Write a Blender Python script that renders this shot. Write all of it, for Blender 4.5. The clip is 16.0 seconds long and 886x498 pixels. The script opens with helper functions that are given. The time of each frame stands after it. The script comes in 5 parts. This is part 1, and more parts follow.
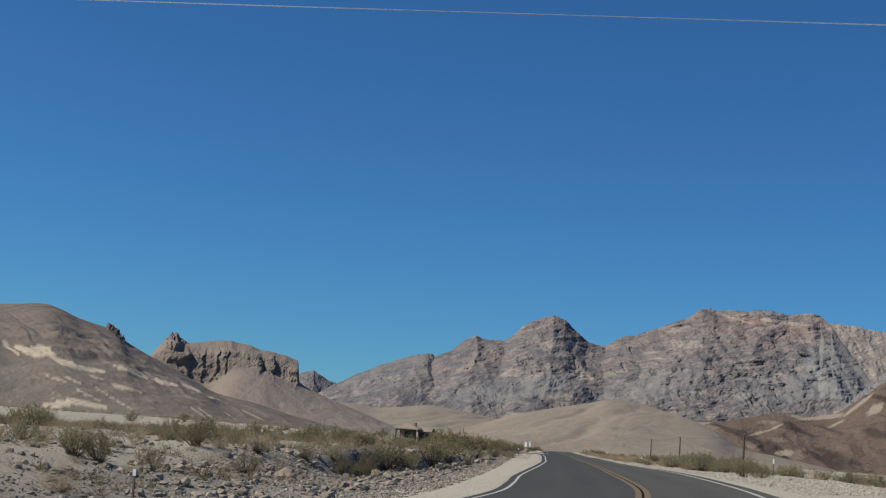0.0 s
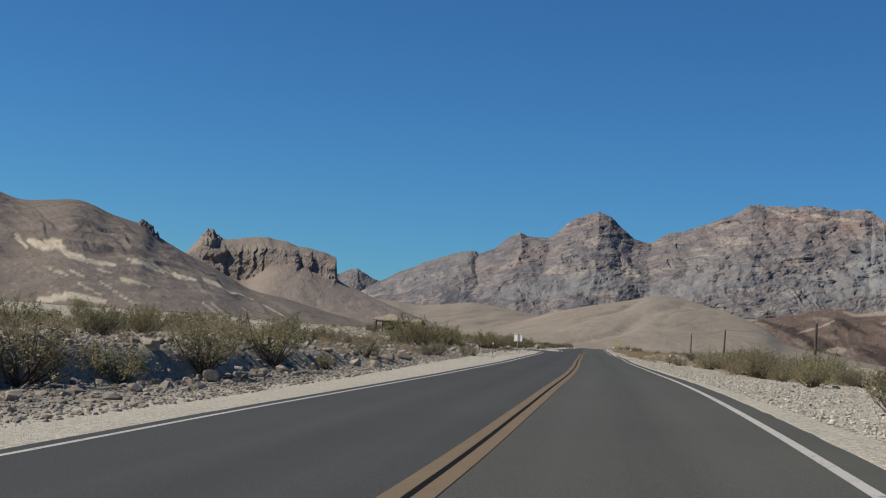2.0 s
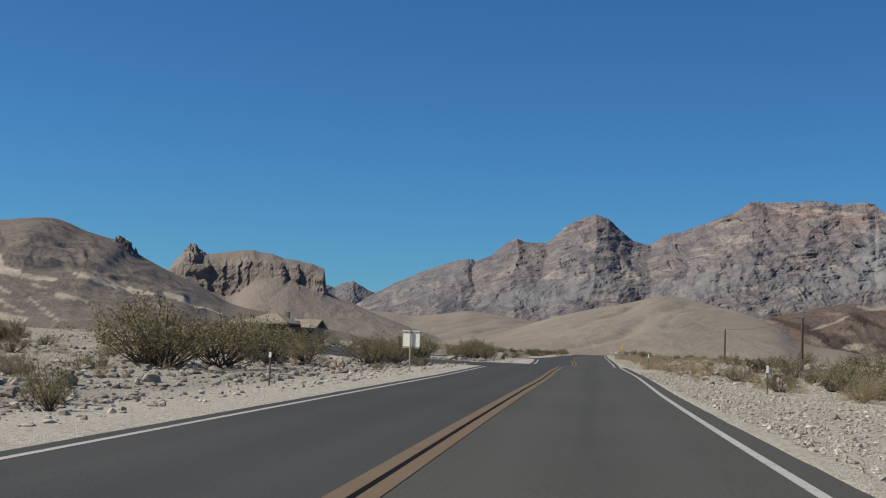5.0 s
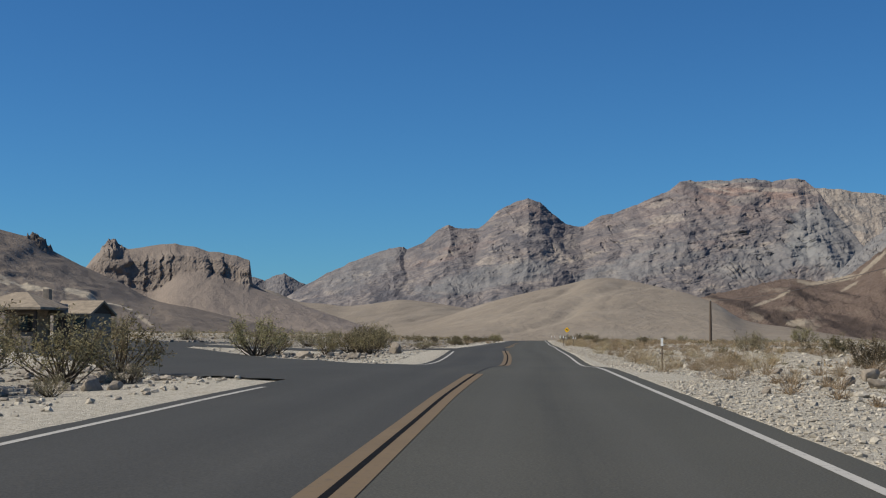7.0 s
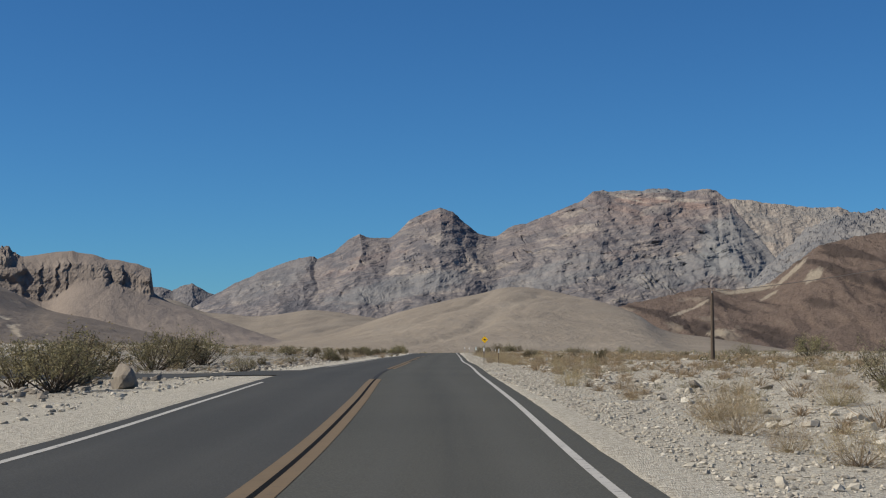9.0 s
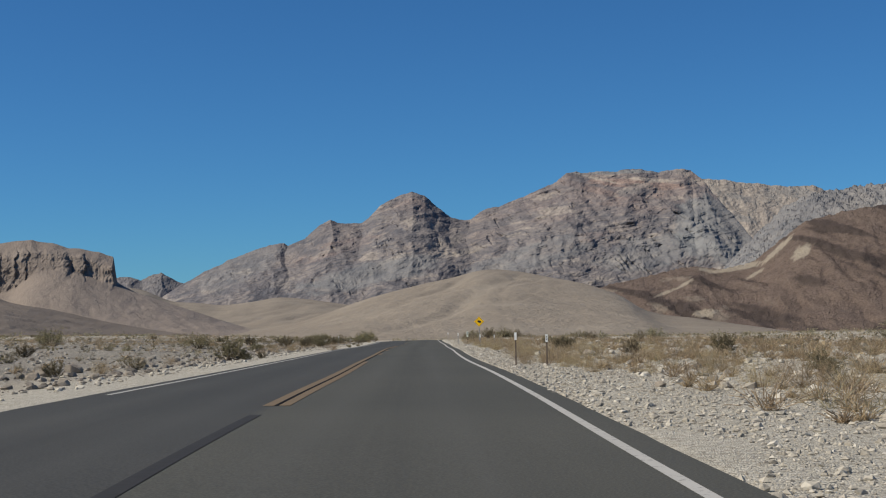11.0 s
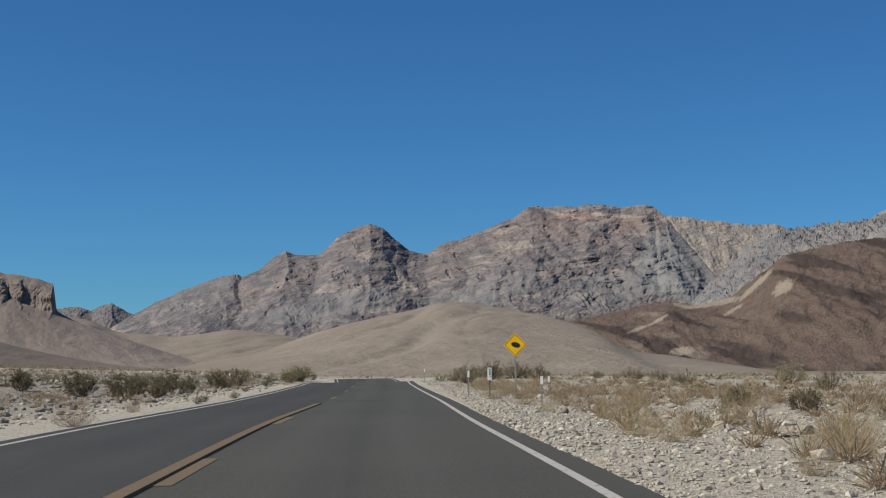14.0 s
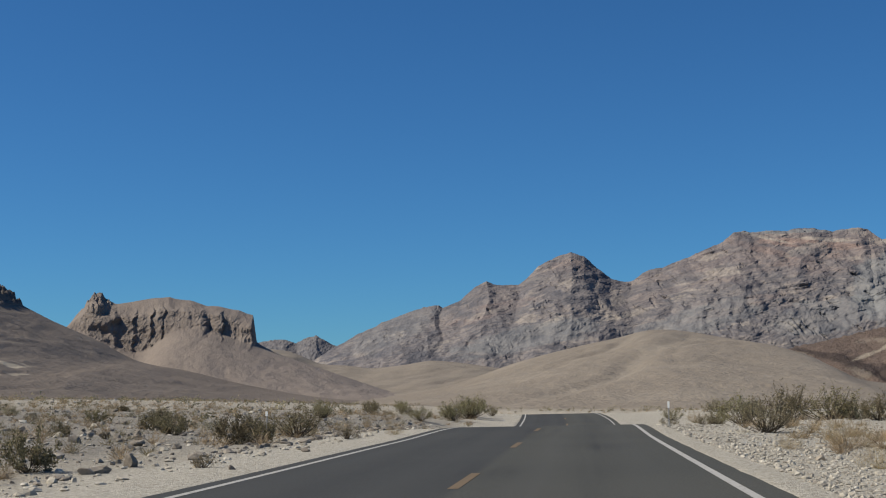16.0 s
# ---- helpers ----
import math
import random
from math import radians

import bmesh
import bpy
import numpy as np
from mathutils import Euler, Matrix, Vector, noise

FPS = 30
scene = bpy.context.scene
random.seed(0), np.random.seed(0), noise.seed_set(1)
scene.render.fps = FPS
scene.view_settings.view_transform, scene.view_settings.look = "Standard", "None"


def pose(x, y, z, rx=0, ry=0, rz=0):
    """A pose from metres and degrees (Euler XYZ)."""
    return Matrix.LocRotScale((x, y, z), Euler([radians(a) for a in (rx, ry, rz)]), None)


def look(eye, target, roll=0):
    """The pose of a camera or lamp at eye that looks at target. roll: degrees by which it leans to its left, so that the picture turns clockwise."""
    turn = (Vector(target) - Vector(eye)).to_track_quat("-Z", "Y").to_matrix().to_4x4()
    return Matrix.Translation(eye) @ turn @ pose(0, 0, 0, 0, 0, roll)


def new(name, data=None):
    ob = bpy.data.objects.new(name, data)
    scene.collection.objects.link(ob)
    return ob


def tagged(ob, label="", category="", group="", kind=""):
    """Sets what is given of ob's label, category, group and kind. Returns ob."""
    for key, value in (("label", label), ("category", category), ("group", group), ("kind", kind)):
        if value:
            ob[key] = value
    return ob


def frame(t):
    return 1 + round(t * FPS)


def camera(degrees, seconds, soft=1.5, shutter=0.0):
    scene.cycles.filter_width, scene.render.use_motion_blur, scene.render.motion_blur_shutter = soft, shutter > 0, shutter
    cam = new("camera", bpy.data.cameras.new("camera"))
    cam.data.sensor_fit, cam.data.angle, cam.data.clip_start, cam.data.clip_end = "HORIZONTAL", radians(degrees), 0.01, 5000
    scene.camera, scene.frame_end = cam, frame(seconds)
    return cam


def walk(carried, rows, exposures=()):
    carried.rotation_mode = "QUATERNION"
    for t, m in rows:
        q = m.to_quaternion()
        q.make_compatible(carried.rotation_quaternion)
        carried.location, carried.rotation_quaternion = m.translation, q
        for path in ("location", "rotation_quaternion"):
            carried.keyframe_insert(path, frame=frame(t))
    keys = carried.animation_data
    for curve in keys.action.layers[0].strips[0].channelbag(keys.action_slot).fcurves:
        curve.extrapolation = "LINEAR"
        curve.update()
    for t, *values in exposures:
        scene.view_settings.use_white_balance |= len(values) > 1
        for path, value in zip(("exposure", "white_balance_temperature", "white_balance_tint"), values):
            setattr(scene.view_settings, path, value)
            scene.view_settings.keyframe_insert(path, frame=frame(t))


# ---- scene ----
cam = camera(35.1, 16.0, soft=1.15)
PATH = [
    (0, (-5.076, -76.494, 1.145), (-13.220, 22.250, 14.590), 4.161),
    (0.5, (-3.498, -64.740, 1.135), (-14.224, 34.168, 11.239), 4.167),
    (1, (-2.110, -52.998, 1.133), (-13.754, 46.063, 8.301), 4.112),
    (1.5, (-1.058, -41.264, 1.148), (-12.297, 57.944, 6.764), 4.151),
    (2, (-0.388, -29.500, 1.166), (-11.397, 69.708, 7.212), 4.119),
    (2.5, (0.064, -17.675, 1.162), (-11.282, 81.492, 7.262), 4.127),
    (3, (0.221, -5.768, 1.156), (-11.080, 93.448, 6.483), 4.122),
    (3.5, (0.328, 6.228, 1.177), (-11.934, 105.355, 6.035), 3.889),
    (4, (0.311, 18.255, 1.138), (-12.097, 117.236, 8.127), 3.237),
    (4.2, (0.341, 23.072, 1.139), (-11.454, 122.143, 7.903), 2.740),
    (4.9, (0.537, 39.961, 1.150), (-10.553, 139.111, 7.955), 2.202),
    (5.6, (0.608, 56.899, 1.150), (-9.173, 156.181, 8.032), 1.201),
    (6.3, (0.269, 73.896, 1.140), (-8.807, 173.242, 8.064), 0.662),
    (6.5, (0.035, 78.767, 1.086), (-8.682, 178.132, 8.202), 0.566),
    (7, (0.000, 91.000, 1.101), (-6.177, 190.621, 7.231), 0.157),
    (7.5, (0.222, 103.258, 1.210), (-1.114, 203.054, 7.454), -0.407),
    (8, (0.335, 115.504, 1.162), (-0.209, 215.293, 7.632), -0.302),
    (8.5, (0.546, 127.730, 1.152), (1.071, 227.495, 7.774), 0.230),
    (8.7, (0.615, 132.614, 1.154), (0.687, 232.363, 8.120), 0.158),
    (9.4, (0.608, 149.675, 1.150), (0.918, 249.450, 7.846), -0.120),
    (10.1, (0.419, 166.664, 1.150), (1.171, 266.482, 7.131), -0.635),
    (10.8, (0.234, 183.553, 1.114), (1.224, 283.391, 6.710), -0.912),
    (11, (0.216, 188.352, 1.111), (2.240, 288.157, 7.005), -0.899),
    (11.5, (0.261, 200.299, 1.129), (3.993, 300.093, 6.349), -0.679),
    (12, (0.329, 212.171, 1.158), (4.171, 311.858, 8.071), 0.250),
    (12.5, (0.397, 223.975, 1.164), (6.430, 323.335, 10.717), 0.161),
    (13, (0.337, 235.773, 1.174), (5.469, 335.184, 10.714), 0.008),
    (13.5, (0.323, 247.611, 1.109), (5.224, 347.055, 10.433), 0.020),
    (14, (0.373, 259.461, 1.118), (5.444, 358.978, 9.526), -0.184),
    (14.5, (0.380, 271.299, 1.142), (1.638, 370.846, 10.568), -0.224),
    (15, (0.453, 283.189, 1.166), (-3.004, 382.705, 10.360), -0.132),
    (15.5, (0.500, 295.089, 1.108), (-6.426, 394.426, 10.289), -0.000),
    (16, (0.696, 307.023, 1.124), (-8.538, 406.023, 11.791), -0.300),
]
walk(cam, [(t, look(eye, target, roll)) for t, eye, target, roll in PATH])

# ---- light ----
SUN_AZ, SUN_EL = -101.0, 43.0
world = bpy.data.worlds.new("sky")
scene.world = world
world.use_nodes = True
wn = world.node_tree
wn.nodes.clear()
sky = wn.nodes.new("ShaderNodeTexSky")
sky.sky_type = "NISHITA"
sky.sun_disc = False
sky.sun_elevation = radians(SUN_EL)
sky.sun_rotation = radians(SUN_AZ)
sky.altitude = 1200
sky.air_density = 1.0
sky.dust_density = 0.0
sky.ozone_density = 3.0
bg = wn.nodes.new("ShaderNodeBackground")
bg.inputs["Strength"].default_value = 0.0745
wo = wn.nodes.new("ShaderNodeOutputWorld")
tint = wn.nodes.new("ShaderNodeMix")
tint.data_type, tint.blend_type = "RGBA", "MULTIPLY"
tint.inputs[0].default_value = 1.0
tint.inputs[7].default_value = (0.330, 0.742, 1.10, 1)
wn.links.new(sky.outputs[0], tint.inputs[6])
wn.links.new(tint.outputs[2], bg.inputs[0])
wn.links.new(bg.outputs[0], wo.inputs[0])
sun = new("sun", bpy.data.lights.new("sun", "SUN"))
sun.data.energy = 5.0
sun.data.angle = radians(0.5)
sun.data.color = (1.0, 0.92, 0.79)
sun_dir = Vector((math.sin(radians(SUN_AZ)) * math.cos(radians(SUN_EL)), math.cos(radians(SUN_AZ)) * math.cos(radians(SUN_EL)), math.sin(radians(SUN_EL))))
sun.matrix_world = look(sun_dir * 50, (0, 0, 0))


# ---- noise ----
_rs = np.random.RandomState(11)
_perm = np.concatenate([_rs.permutation(256)] * 3)
_grad = _rs.normal(size=(256, 3))
_grad /= np.linalg.norm(_grad, axis=1)[:, None]


_gx, _gy, _gz = (np.ascontiguousarray(_grad[:, k]).astype(np.float32) for k in range(3))
_perm = _perm.astype(np.int32)


def pn(x, y, z=0.0):
    """Gradient noise on arrays, about -0.7 to 0.7."""
    x, y, z = np.broadcast_arrays(np.asarray(x, float), np.asarray(y, float), np.asarray(z, float))
    xi, yi, zi = (np.floor(q).astype(np.int32) for q in (x, y, z))
    xf, yf, zf = ((q - i).astype(np.float32) for q, i in ((x, xi), (y, yi), (z, zi)))
    u, v, w = (a * a * a * (a * (a * 6 - 15) + 10) for a in (xf, yf, zf))
    xi, yi, zi = xi & 255, yi & 255, zi & 255
    out = np.zeros(x.shape, np.float32)
    for a in (0, 1):
        pa = _perm[xi + a]
        for b in (0, 1):
            pb = _perm[pa + ((yi + b) & 255)]
            wab = (u if a else 1 - u) * (v if b else 1 - v)
            for c in (0, 1):
                h = _perm[pb + ((zi + c) & 255)]
                out += (_gx[h] * (xf - a) + _gy[h] * (yf - b) + _gz[h] * (zf - c)) * wab * (w if c else 1 - w)
    return out.astype(float)


def fbm(x, y, z=0.0, octaves=4, gain=0.5):
    out, amp, f = 0.0, 1.0, 1.0
    for k in range(octaves):
        out = out + amp * pn(x * f + 17.3 * k, y * f - 9.1 * k, np.asarray(z) * f + 3.7 * k)
        amp *= gain
        f *= 2.03
    return out


def ridged(x, y, z=0.0, octaves=4, gain=0.5):
    """Sharp crests: 0 in the hollows, about 1 on the crests."""
    out, amp, f, tot = 0.0, 1.0, 1.0, 0.0
    for k in range(octaves):
        out = out + amp * (1 - np.minimum(np.abs(pn(x * f + 5.1 * k, y * f + 8.3 * k, np.asarray(z) * f + 2.9 * k)) * 2.2, 1))
        tot += amp
        amp *= gain
        f *= 2.07
    return out / tot


def smooth(a, b, x):
    t = np.clip((np.asarray(x, float) - a) / (b - a), 0, 1)
    return t * t * (3 - 2 * t)


def spline(table):
    """A smooth curve through the pairs of the table."""
    xs, ys = np.array(table, float).T
    d = np.diff(ys) / np.diff(xs)
    m = np.r_[d[0], (d[1:] + d[:-1]) / 2, d[-1]]

    def curve(x):
        x = np.asarray(x, float)
        i = np.clip(np.searchsorted(xs, x) - 1, 0, len(xs) - 2)
        h = xs[i + 1] - xs[i]
        t = np.clip((x - xs[i]) / h, 0, 1)
        return (ys[i] * (1 + 2 * t) * (1 - t) ** 2 + m[i] * h * t * (1 - t) ** 2 + ys[i + 1] * t * t * (3 - 2 * t) + m[i + 1] * h * t * t * (t - 1))

    return curve


# ---- materials ----
def material(name, rough=0.9, metal=0.0):
    m = bpy.data.materials.new(name)
    m.use_nodes = True
    b = m.node_tree.nodes["Principled BSDF"]
    b.inputs["Roughness"].default_value = rough
    b.inputs["Metallic"].default_value = metal
    b.inputs["Specular IOR Level"].default_value = 0.25
    return m


def node(m, kind, **kw):
    n = m.node_tree.nodes.new(kind)
    for k, v in kw.items():
        n.inputs[k].default_value = v
    return n


def link(m, a, b):
    m.node_tree.links.new(a, b)


def coords(m, scale=(1, 1, 1), turn=(0, 0, 0), source="Object"):
    t = node(m, "ShaderNodeTexCoord")
    mp = node(m, "ShaderNodeMapping", Scale=scale, Rotation=turn)
    link(m, t.outputs[source], mp.inputs["Vector"])
    return mp.outputs[0]


def noise_tex(m, vec, scale, detail=4.0, rough=0.55, distort=0.0):
    n = node(m, "ShaderNodeTexNoise", Scale=scale, Detail=detail, Roughness=rough, Distortion=distort)
    link(m, vec, n.inputs["Vector"])
    return n.outputs["Fac"]


def ramp(m, fac, stops):
    r = node(m, "ShaderNodeValToRGB")
    while len(r.color_ramp.elements) < len(stops):
        r.color_ramp.elements.new(0.5)
    for e, (p, c) in zip(r.color_ramp.elements, stops):
        e.position = p
        e.color = (*c, 1) if len(c) == 3 else c
    link(m, fac, r.inputs[0])
    return r.outputs[0]


def mix(m, fac, a, b, how="MIX"):
    n = m.node_tree.nodes.new("ShaderNodeMix")
    n.data_type = "RGBA"
    n.blend_type = how
    for sock, v in ((n.inputs[0], fac), (n.inputs[6], a), (n.inputs[7], b)):
        if hasattr(v, "links"):
            link(m, v, sock)
        elif isinstance(v, (int, float)):
            sock.default_value = v
        else:
            sock.default_value = (*v, 1)
    return n.outputs[2]


def math_node(m, op, a, b=0.0):
    n = m.node_tree.nodes.new("ShaderNodeMath")
    n.operation = op
    for sock, v in ((n.inputs[0], a), (n.inputs[1], b)):
        if hasattr(v, "links"):
            link(m, v, sock)
        else:
            sock.default_value = v
    return n.outputs[0]


def attribute(m, name):
    n = m.node_tree.nodes.new("ShaderNodeAttribute")
    n.attribute_name = name
    return n.outputs["Fac"]


def finish(m, colour, bump=None, strength=0.4, distance=0.05):
    b = m.node_tree.nodes["Principled BSDF"]
    if hasattr(colour, "links"):
        link(m, colour, b.inputs["Base Color"])
    else:
        b.inputs["Base Color"].default_value = (*colour, 1)
    if bump is not None:
        n = node(m, "ShaderNodeBump", Strength=strength, Distance=distance)
        link(m, bump, n.inputs["Height"])
        link(m, n.outputs[0], b.inputs["Normal"])
    return m


def plain(name, colour, rough=0.7, metal=0.0, vary=0.12, scale=6.0):
    """One colour with a light mottle and a slight change from piece to piece."""
    m = material(name, rough, metal)
    v = coords(m)
    n = noise_tex(m, v, scale, 5)
    lo = tuple(c * (1 - vary) for c in colour)
    hi = tuple(min(c * (1 + vary), 1) for c in colour)
    return finish(m, ramp(m, n, [(0.3, lo), (0.7, hi)]), n, 0.15, 0.02)


def make_asphalt():
    m = material("asphalt", 0.88)
    m.node_tree.nodes["Principled BSDF"].inputs["Specular IOR Level"].default_value = 0.2
    v = coords(m)
    streak = noise_tex(m, coords(m, (0.9, 0.018, 1)), 1.0, 3)
    patch = noise_tex(m, v, 0.12, 3)
    grit = noise_tex(m, v, 45, 2)
    drip = noise_tex(m, coords(m, (3.0, 0.05, 1)), 1.0, 4, 0.6)
    c = ramp(m, streak, [(0.3, (0.043, 0.044, 0.041)), (0.7, (0.058, 0.058, 0.052))])
    c = mix(m, 0.5, c, ramp(m, patch, [(0.35, (0.037, 0.038, 0.036)), (0.7, (0.061, 0.060, 0.054))]))
    c = mix(m, 0.32, c, ramp(m, grit, [(0.35, (0.024, 0.024, 0.0225)), (0.7, (0.12, 0.118, 0.104))]))
    # the right-hand lane is a paler mix; tyres polish two tracks in each lane, oil darkens the strip between
    c = mix(m, attribute(m, "pale_lane"), c, (1.30, 1.28, 1.18), "MULTIPLY")
    c = mix(m, math_node(m, "MULTIPLY", attribute(m, "track"), ramp(m, drip, [(0.3, (0.2,) * 3), (0.7, (1.0,) * 3)])), c, (0.100, 0.099, 0.090))
    c = mix(m, math_node(m, "MULTIPLY", attribute(m, "oil"), ramp(m, drip, [(0.35, (0.0,) * 3), (0.7, (1.0,) * 3)])), c, (0.035, 0.035, 0.033))
    return finish(m, c, grit, 0.25, 0.01)


def make_paint(name, colour, under=(0.07, 0.068, 0.062)):
    m = material(name, 0.75)
    v = coords(m)
    wear = noise_tex(m, v, 9, 5, 0.7)
    dirt = noise_tex(m, v, 0.7, 3)
    c = mix(m, ramp(m, dirt, [(0.3, (0.0,) * 3), (0.8, (0.35,) * 3)]), colour, tuple(a * 0.6 for a in colour))
    c = mix(m, ramp(m, wear, [(0.56, (0.0,) * 3), (0.66, (0.75,) * 3)]), c, under)
    return finish(m, c)


def make_ground():
    m = material("desert gravel", 0.95)
    v = coords(m)
    big = noise_tex(m, v, 0.035, 4)
    mid = noise_tex(m, v, 0.45, 5, 0.6)
    fine = noise_tex(m, v, 22, 3, 0.7)

    def cells(scale):
        n = node(m, "ShaderNodeTexVoronoi", Scale=scale)
        link(m, v, n.inputs["Vector"])
        return n.outputs["Color"], n.outputs["Distance"]

    c1, d1 = cells(6.5)
    c2, d2 = cells(19.0)
    c3, d3 = cells(46.0)
    tones = [(0.12, (0.12, 0.108, 0.084)), (0.34, (0.33, 0.296, 0.235)), (0.58, (0.52, 0.482, 0.392)), (0.88, (0.72, 0.68, 0.575))]
    c = ramp(m, big, [(0.3, (0.235, 0.19, 0.132)), (0.55, (0.285, 0.242, 0.178)), (0.75, (0.20, 0.162, 0.112))])
    c = mix(m, 0.5, c, ramp(m, mid, [(0.3, (0.15, 0.122, 0.086)), (0.65, (0.35, 0.305, 0.235))]))
    c = mix(m, 0.14, c, ramp(m, c1, tones))
    c = mix(m, 0.38, c, ramp(m, c2, tones))
    c = mix(m, 0.25, c, ramp(m, c3, tones))
    # crushed pale shoulder beside the road, grey cobbles in the wash past it
    crush = mix(m, 0.6, ramp(m, mid, [(0.3, (0.49, 0.448, 0.358)), (0.7, (0.66, 0.617, 0.512))]), ramp(m, c3, tones))
    crush = mix(m, 0.55, crush, ramp(m, c2, tones))
    c = mix(m, attribute(m, "shoulder"), c, crush)
    cob = mix(m, 0.5, ramp(m, c2, [(0.1, (0.07, 0.066, 0.058)), (0.5, (0.21, 0.195, 0.168)), (0.9, (0.45, 0.418, 0.36))]), ramp(m, c1, [(0.1, (0.10, 0.092, 0.078)), (0.9, (0.33, 0.30, 0.252))]))
    c = mix(m, attribute(m, "cobble"), c, cob)
    c = mix(m, 0.22, c, ramp(m, fine, [(0.3, (0.11, 0.095, 0.07)), (0.7, (0.46, 0.42, 0.34))]))
    c = mix(m, attribute(m, "flat"), c, ramp(m, big, [(0.3, (0.20, 0.162, 0.118)), (0.7, (0.235, 0.195, 0.145))]))
    h = math_node(m, "ADD", math_node(m, "MULTIPLY", d1, -0.15), math_node(m, "ADD", math_node(m, "MULTIPLY", d2, -0.30), math_node(m, "ADD", math_node(m, "MULTIPLY", d3, -0.45), math_node(m, "MULTIPLY", fine, 0.3))))
    return finish(m, c, h, 1.0, 0.045)


def make_slope(name, a, b, pale, streak=0.01, grain=0.05, dark=None, mottle=1.0, bump=0.6):
    """Bare hillside: two tones in long streaks, pale outcrops by attribute, darker crags and painted flank shade by
    attribute.
    """
    m = material(name, 0.97)
    v = coords(m)
    s = noise_tex(m, coords(m, (1.0, 0.25, 1.0)), streak, 5, 0.6)
    g = noise_tex(m, v, grain, 6, 0.7)
    f = noise_tex(m, v, grain * 7, 3, 0.7)
    sp = noise_tex(m, v, grain * 16, 2, 0.6)
    c = ramp(m, s, [(0.35, a), (0.65, b)])
    c = mix(m, 0.35 * mottle, c, ramp(m, g, [(0.3, tuple(q * 0.62 for q in a)), (0.7, tuple(min(q * 1.3, 1) for q in b))]))
    c = mix(m, 0.25 * mottle, c, ramp(m, f, [(0.35, tuple(q * 0.45 for q in a)), (0.6, tuple(min(q * 1.3, 1) for q in b))]))
    c = mix(m, ramp(m, sp, [(0.60, (0.0,) * 3), (0.68, (0.5 * mottle,) * 3)]), c, tuple(q * 0.4 for q in a))
    if dark:
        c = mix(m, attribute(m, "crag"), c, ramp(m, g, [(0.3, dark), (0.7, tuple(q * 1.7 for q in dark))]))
    c = mix(m, attribute(m, "pale"), c, ramp(m, g, [(0.25, tuple(q * 0.75 for q in pale)), (0.7, pale)]))
    h = math_node(m, "ADD", g, f)
    return finish(m, c, h, bump, 6.0 * 0.05 / grain)


def make_strata():
    """Far range: dipping beds of blue-grey, grey-brown and tan, broken by noise; the blue also paints in distance haze.
    """
    m = material("bedded rock", 0.97)
    warp = noise_tex(m, coords(m), 0.0045, 4, 0.6)
    v = coords(m, (1, 1, 1), (0, 0.27, 0))
    sep = node(m, "ShaderNodeSeparateXYZ")
    link(m, v, sep.inputs[0])
    bed = math_node(m, "ADD", math_node(m, "MULTIPLY", sep.outputs["Z"], 0.016), math_node(m, "MULTIPLY", warp, 1.5))
    comb = node(m, "ShaderNodeCombineXYZ")
    link(m, bed, comb.inputs["X"])
    sx = math_node(m, "MULTIPLY", sep.outputs["X"], 0.0022)
    link(m, sx, comb.inputs["Y"])
    b1 = noise_tex(m, comb.outputs[0], 1.5, 5, 0.66)
    b2 = noise_tex(m, comb.outputs[0], 7.0, 4, 0.65)
    blot = noise_tex(m, coords(m), 0.009, 5, 0.62)
    fine = noise_tex(m, coords(m), 0.10, 4, 0.7)
    c = ramp(m, b1, [(0.34, (0.072, 0.076, 0.090)), (0.42, (0.132, 0.130, 0.140)), (0.47, (0.240, 0.208, 0.184)), (0.50, (0.100, 0.104, 0.122)), (0.57, (0.172, 0.150, 0.146)), (0.61, (0.232, 0.200, 0.178)), (0.66, (0.100, 0.103, 0.119))])
    c = mix(m, 0.42, c, ramp(m, b2, [(0.40, (0.070, 0.072, 0.085)), (0.5, (0.160, 0.148, 0.145)), (0.60, (0.300, 0.256, 0.218))]))
    c = mix(m, 0.34, c, ramp(m, blot, [(0.36, (0.088, 0.093, 0.110)), (0.5, (0.165, 0.149, 0.145)), (0.64, (0.205, 0.176, 0.160))]))
    c = mix(m, 0.10, c, ramp(m, fine, [(0.38, (0.031, 0.031, 0.037)), (0.6, (0.350, 0.309, 0.273))]))
    # thin dark bed joints with ledge shadow painted in, then thin pale beds
    b3 = noise_tex(m, comb.outputs[0], 13.0, 3, 0.6)
    c = mix(m, ramp(m, b3, [(0.52, (0.0,) * 3), (0.58, (0.6,) * 3), (0.64, (0.0,) * 3)]), c, (0.058, 0.060, 0.070))
    c = mix(m, ramp(m, b3, [(0.36, (0.0,) * 3), (0.41, (0.5,) * 3), (0.46, (0.0,) * 3)]), c, (0.30, 0.26, 0.225))
    c = mix(m, attribute(m, "rust"), c, ramp(m, b2, [(0.38, (0.15, 0.108, 0.096)), (0.6, (0.30, 0.225, 0.188))]))
    c = mix(m, attribute(m, "pale"), c, ramp(m, fine, [(0.3, (0.24, 0.205, 0.17)), (0.65, (0.43, 0.375, 0.31))]))
    c = mix(m, attribute(m, "varnish"), c, ramp(m, b2, [(0.38, (0.075, 0.076, 0.086)), (0.62, (0.15, 0.14, 0.142))]))
    c = mix(m, attribute(m, "slate"), c, ramp(m, blot, [(0.35, (0.125, 0.13, 0.135)), (0.65, (0.245, 0.243, 0.232))]))
    h = math_node(m, "ADD", math_node(m, "MULTIPLY", b2, 1.6), math_node(m, "ADD", blot, fine))
    return finish(m, c, h, 0.5, 5.0)


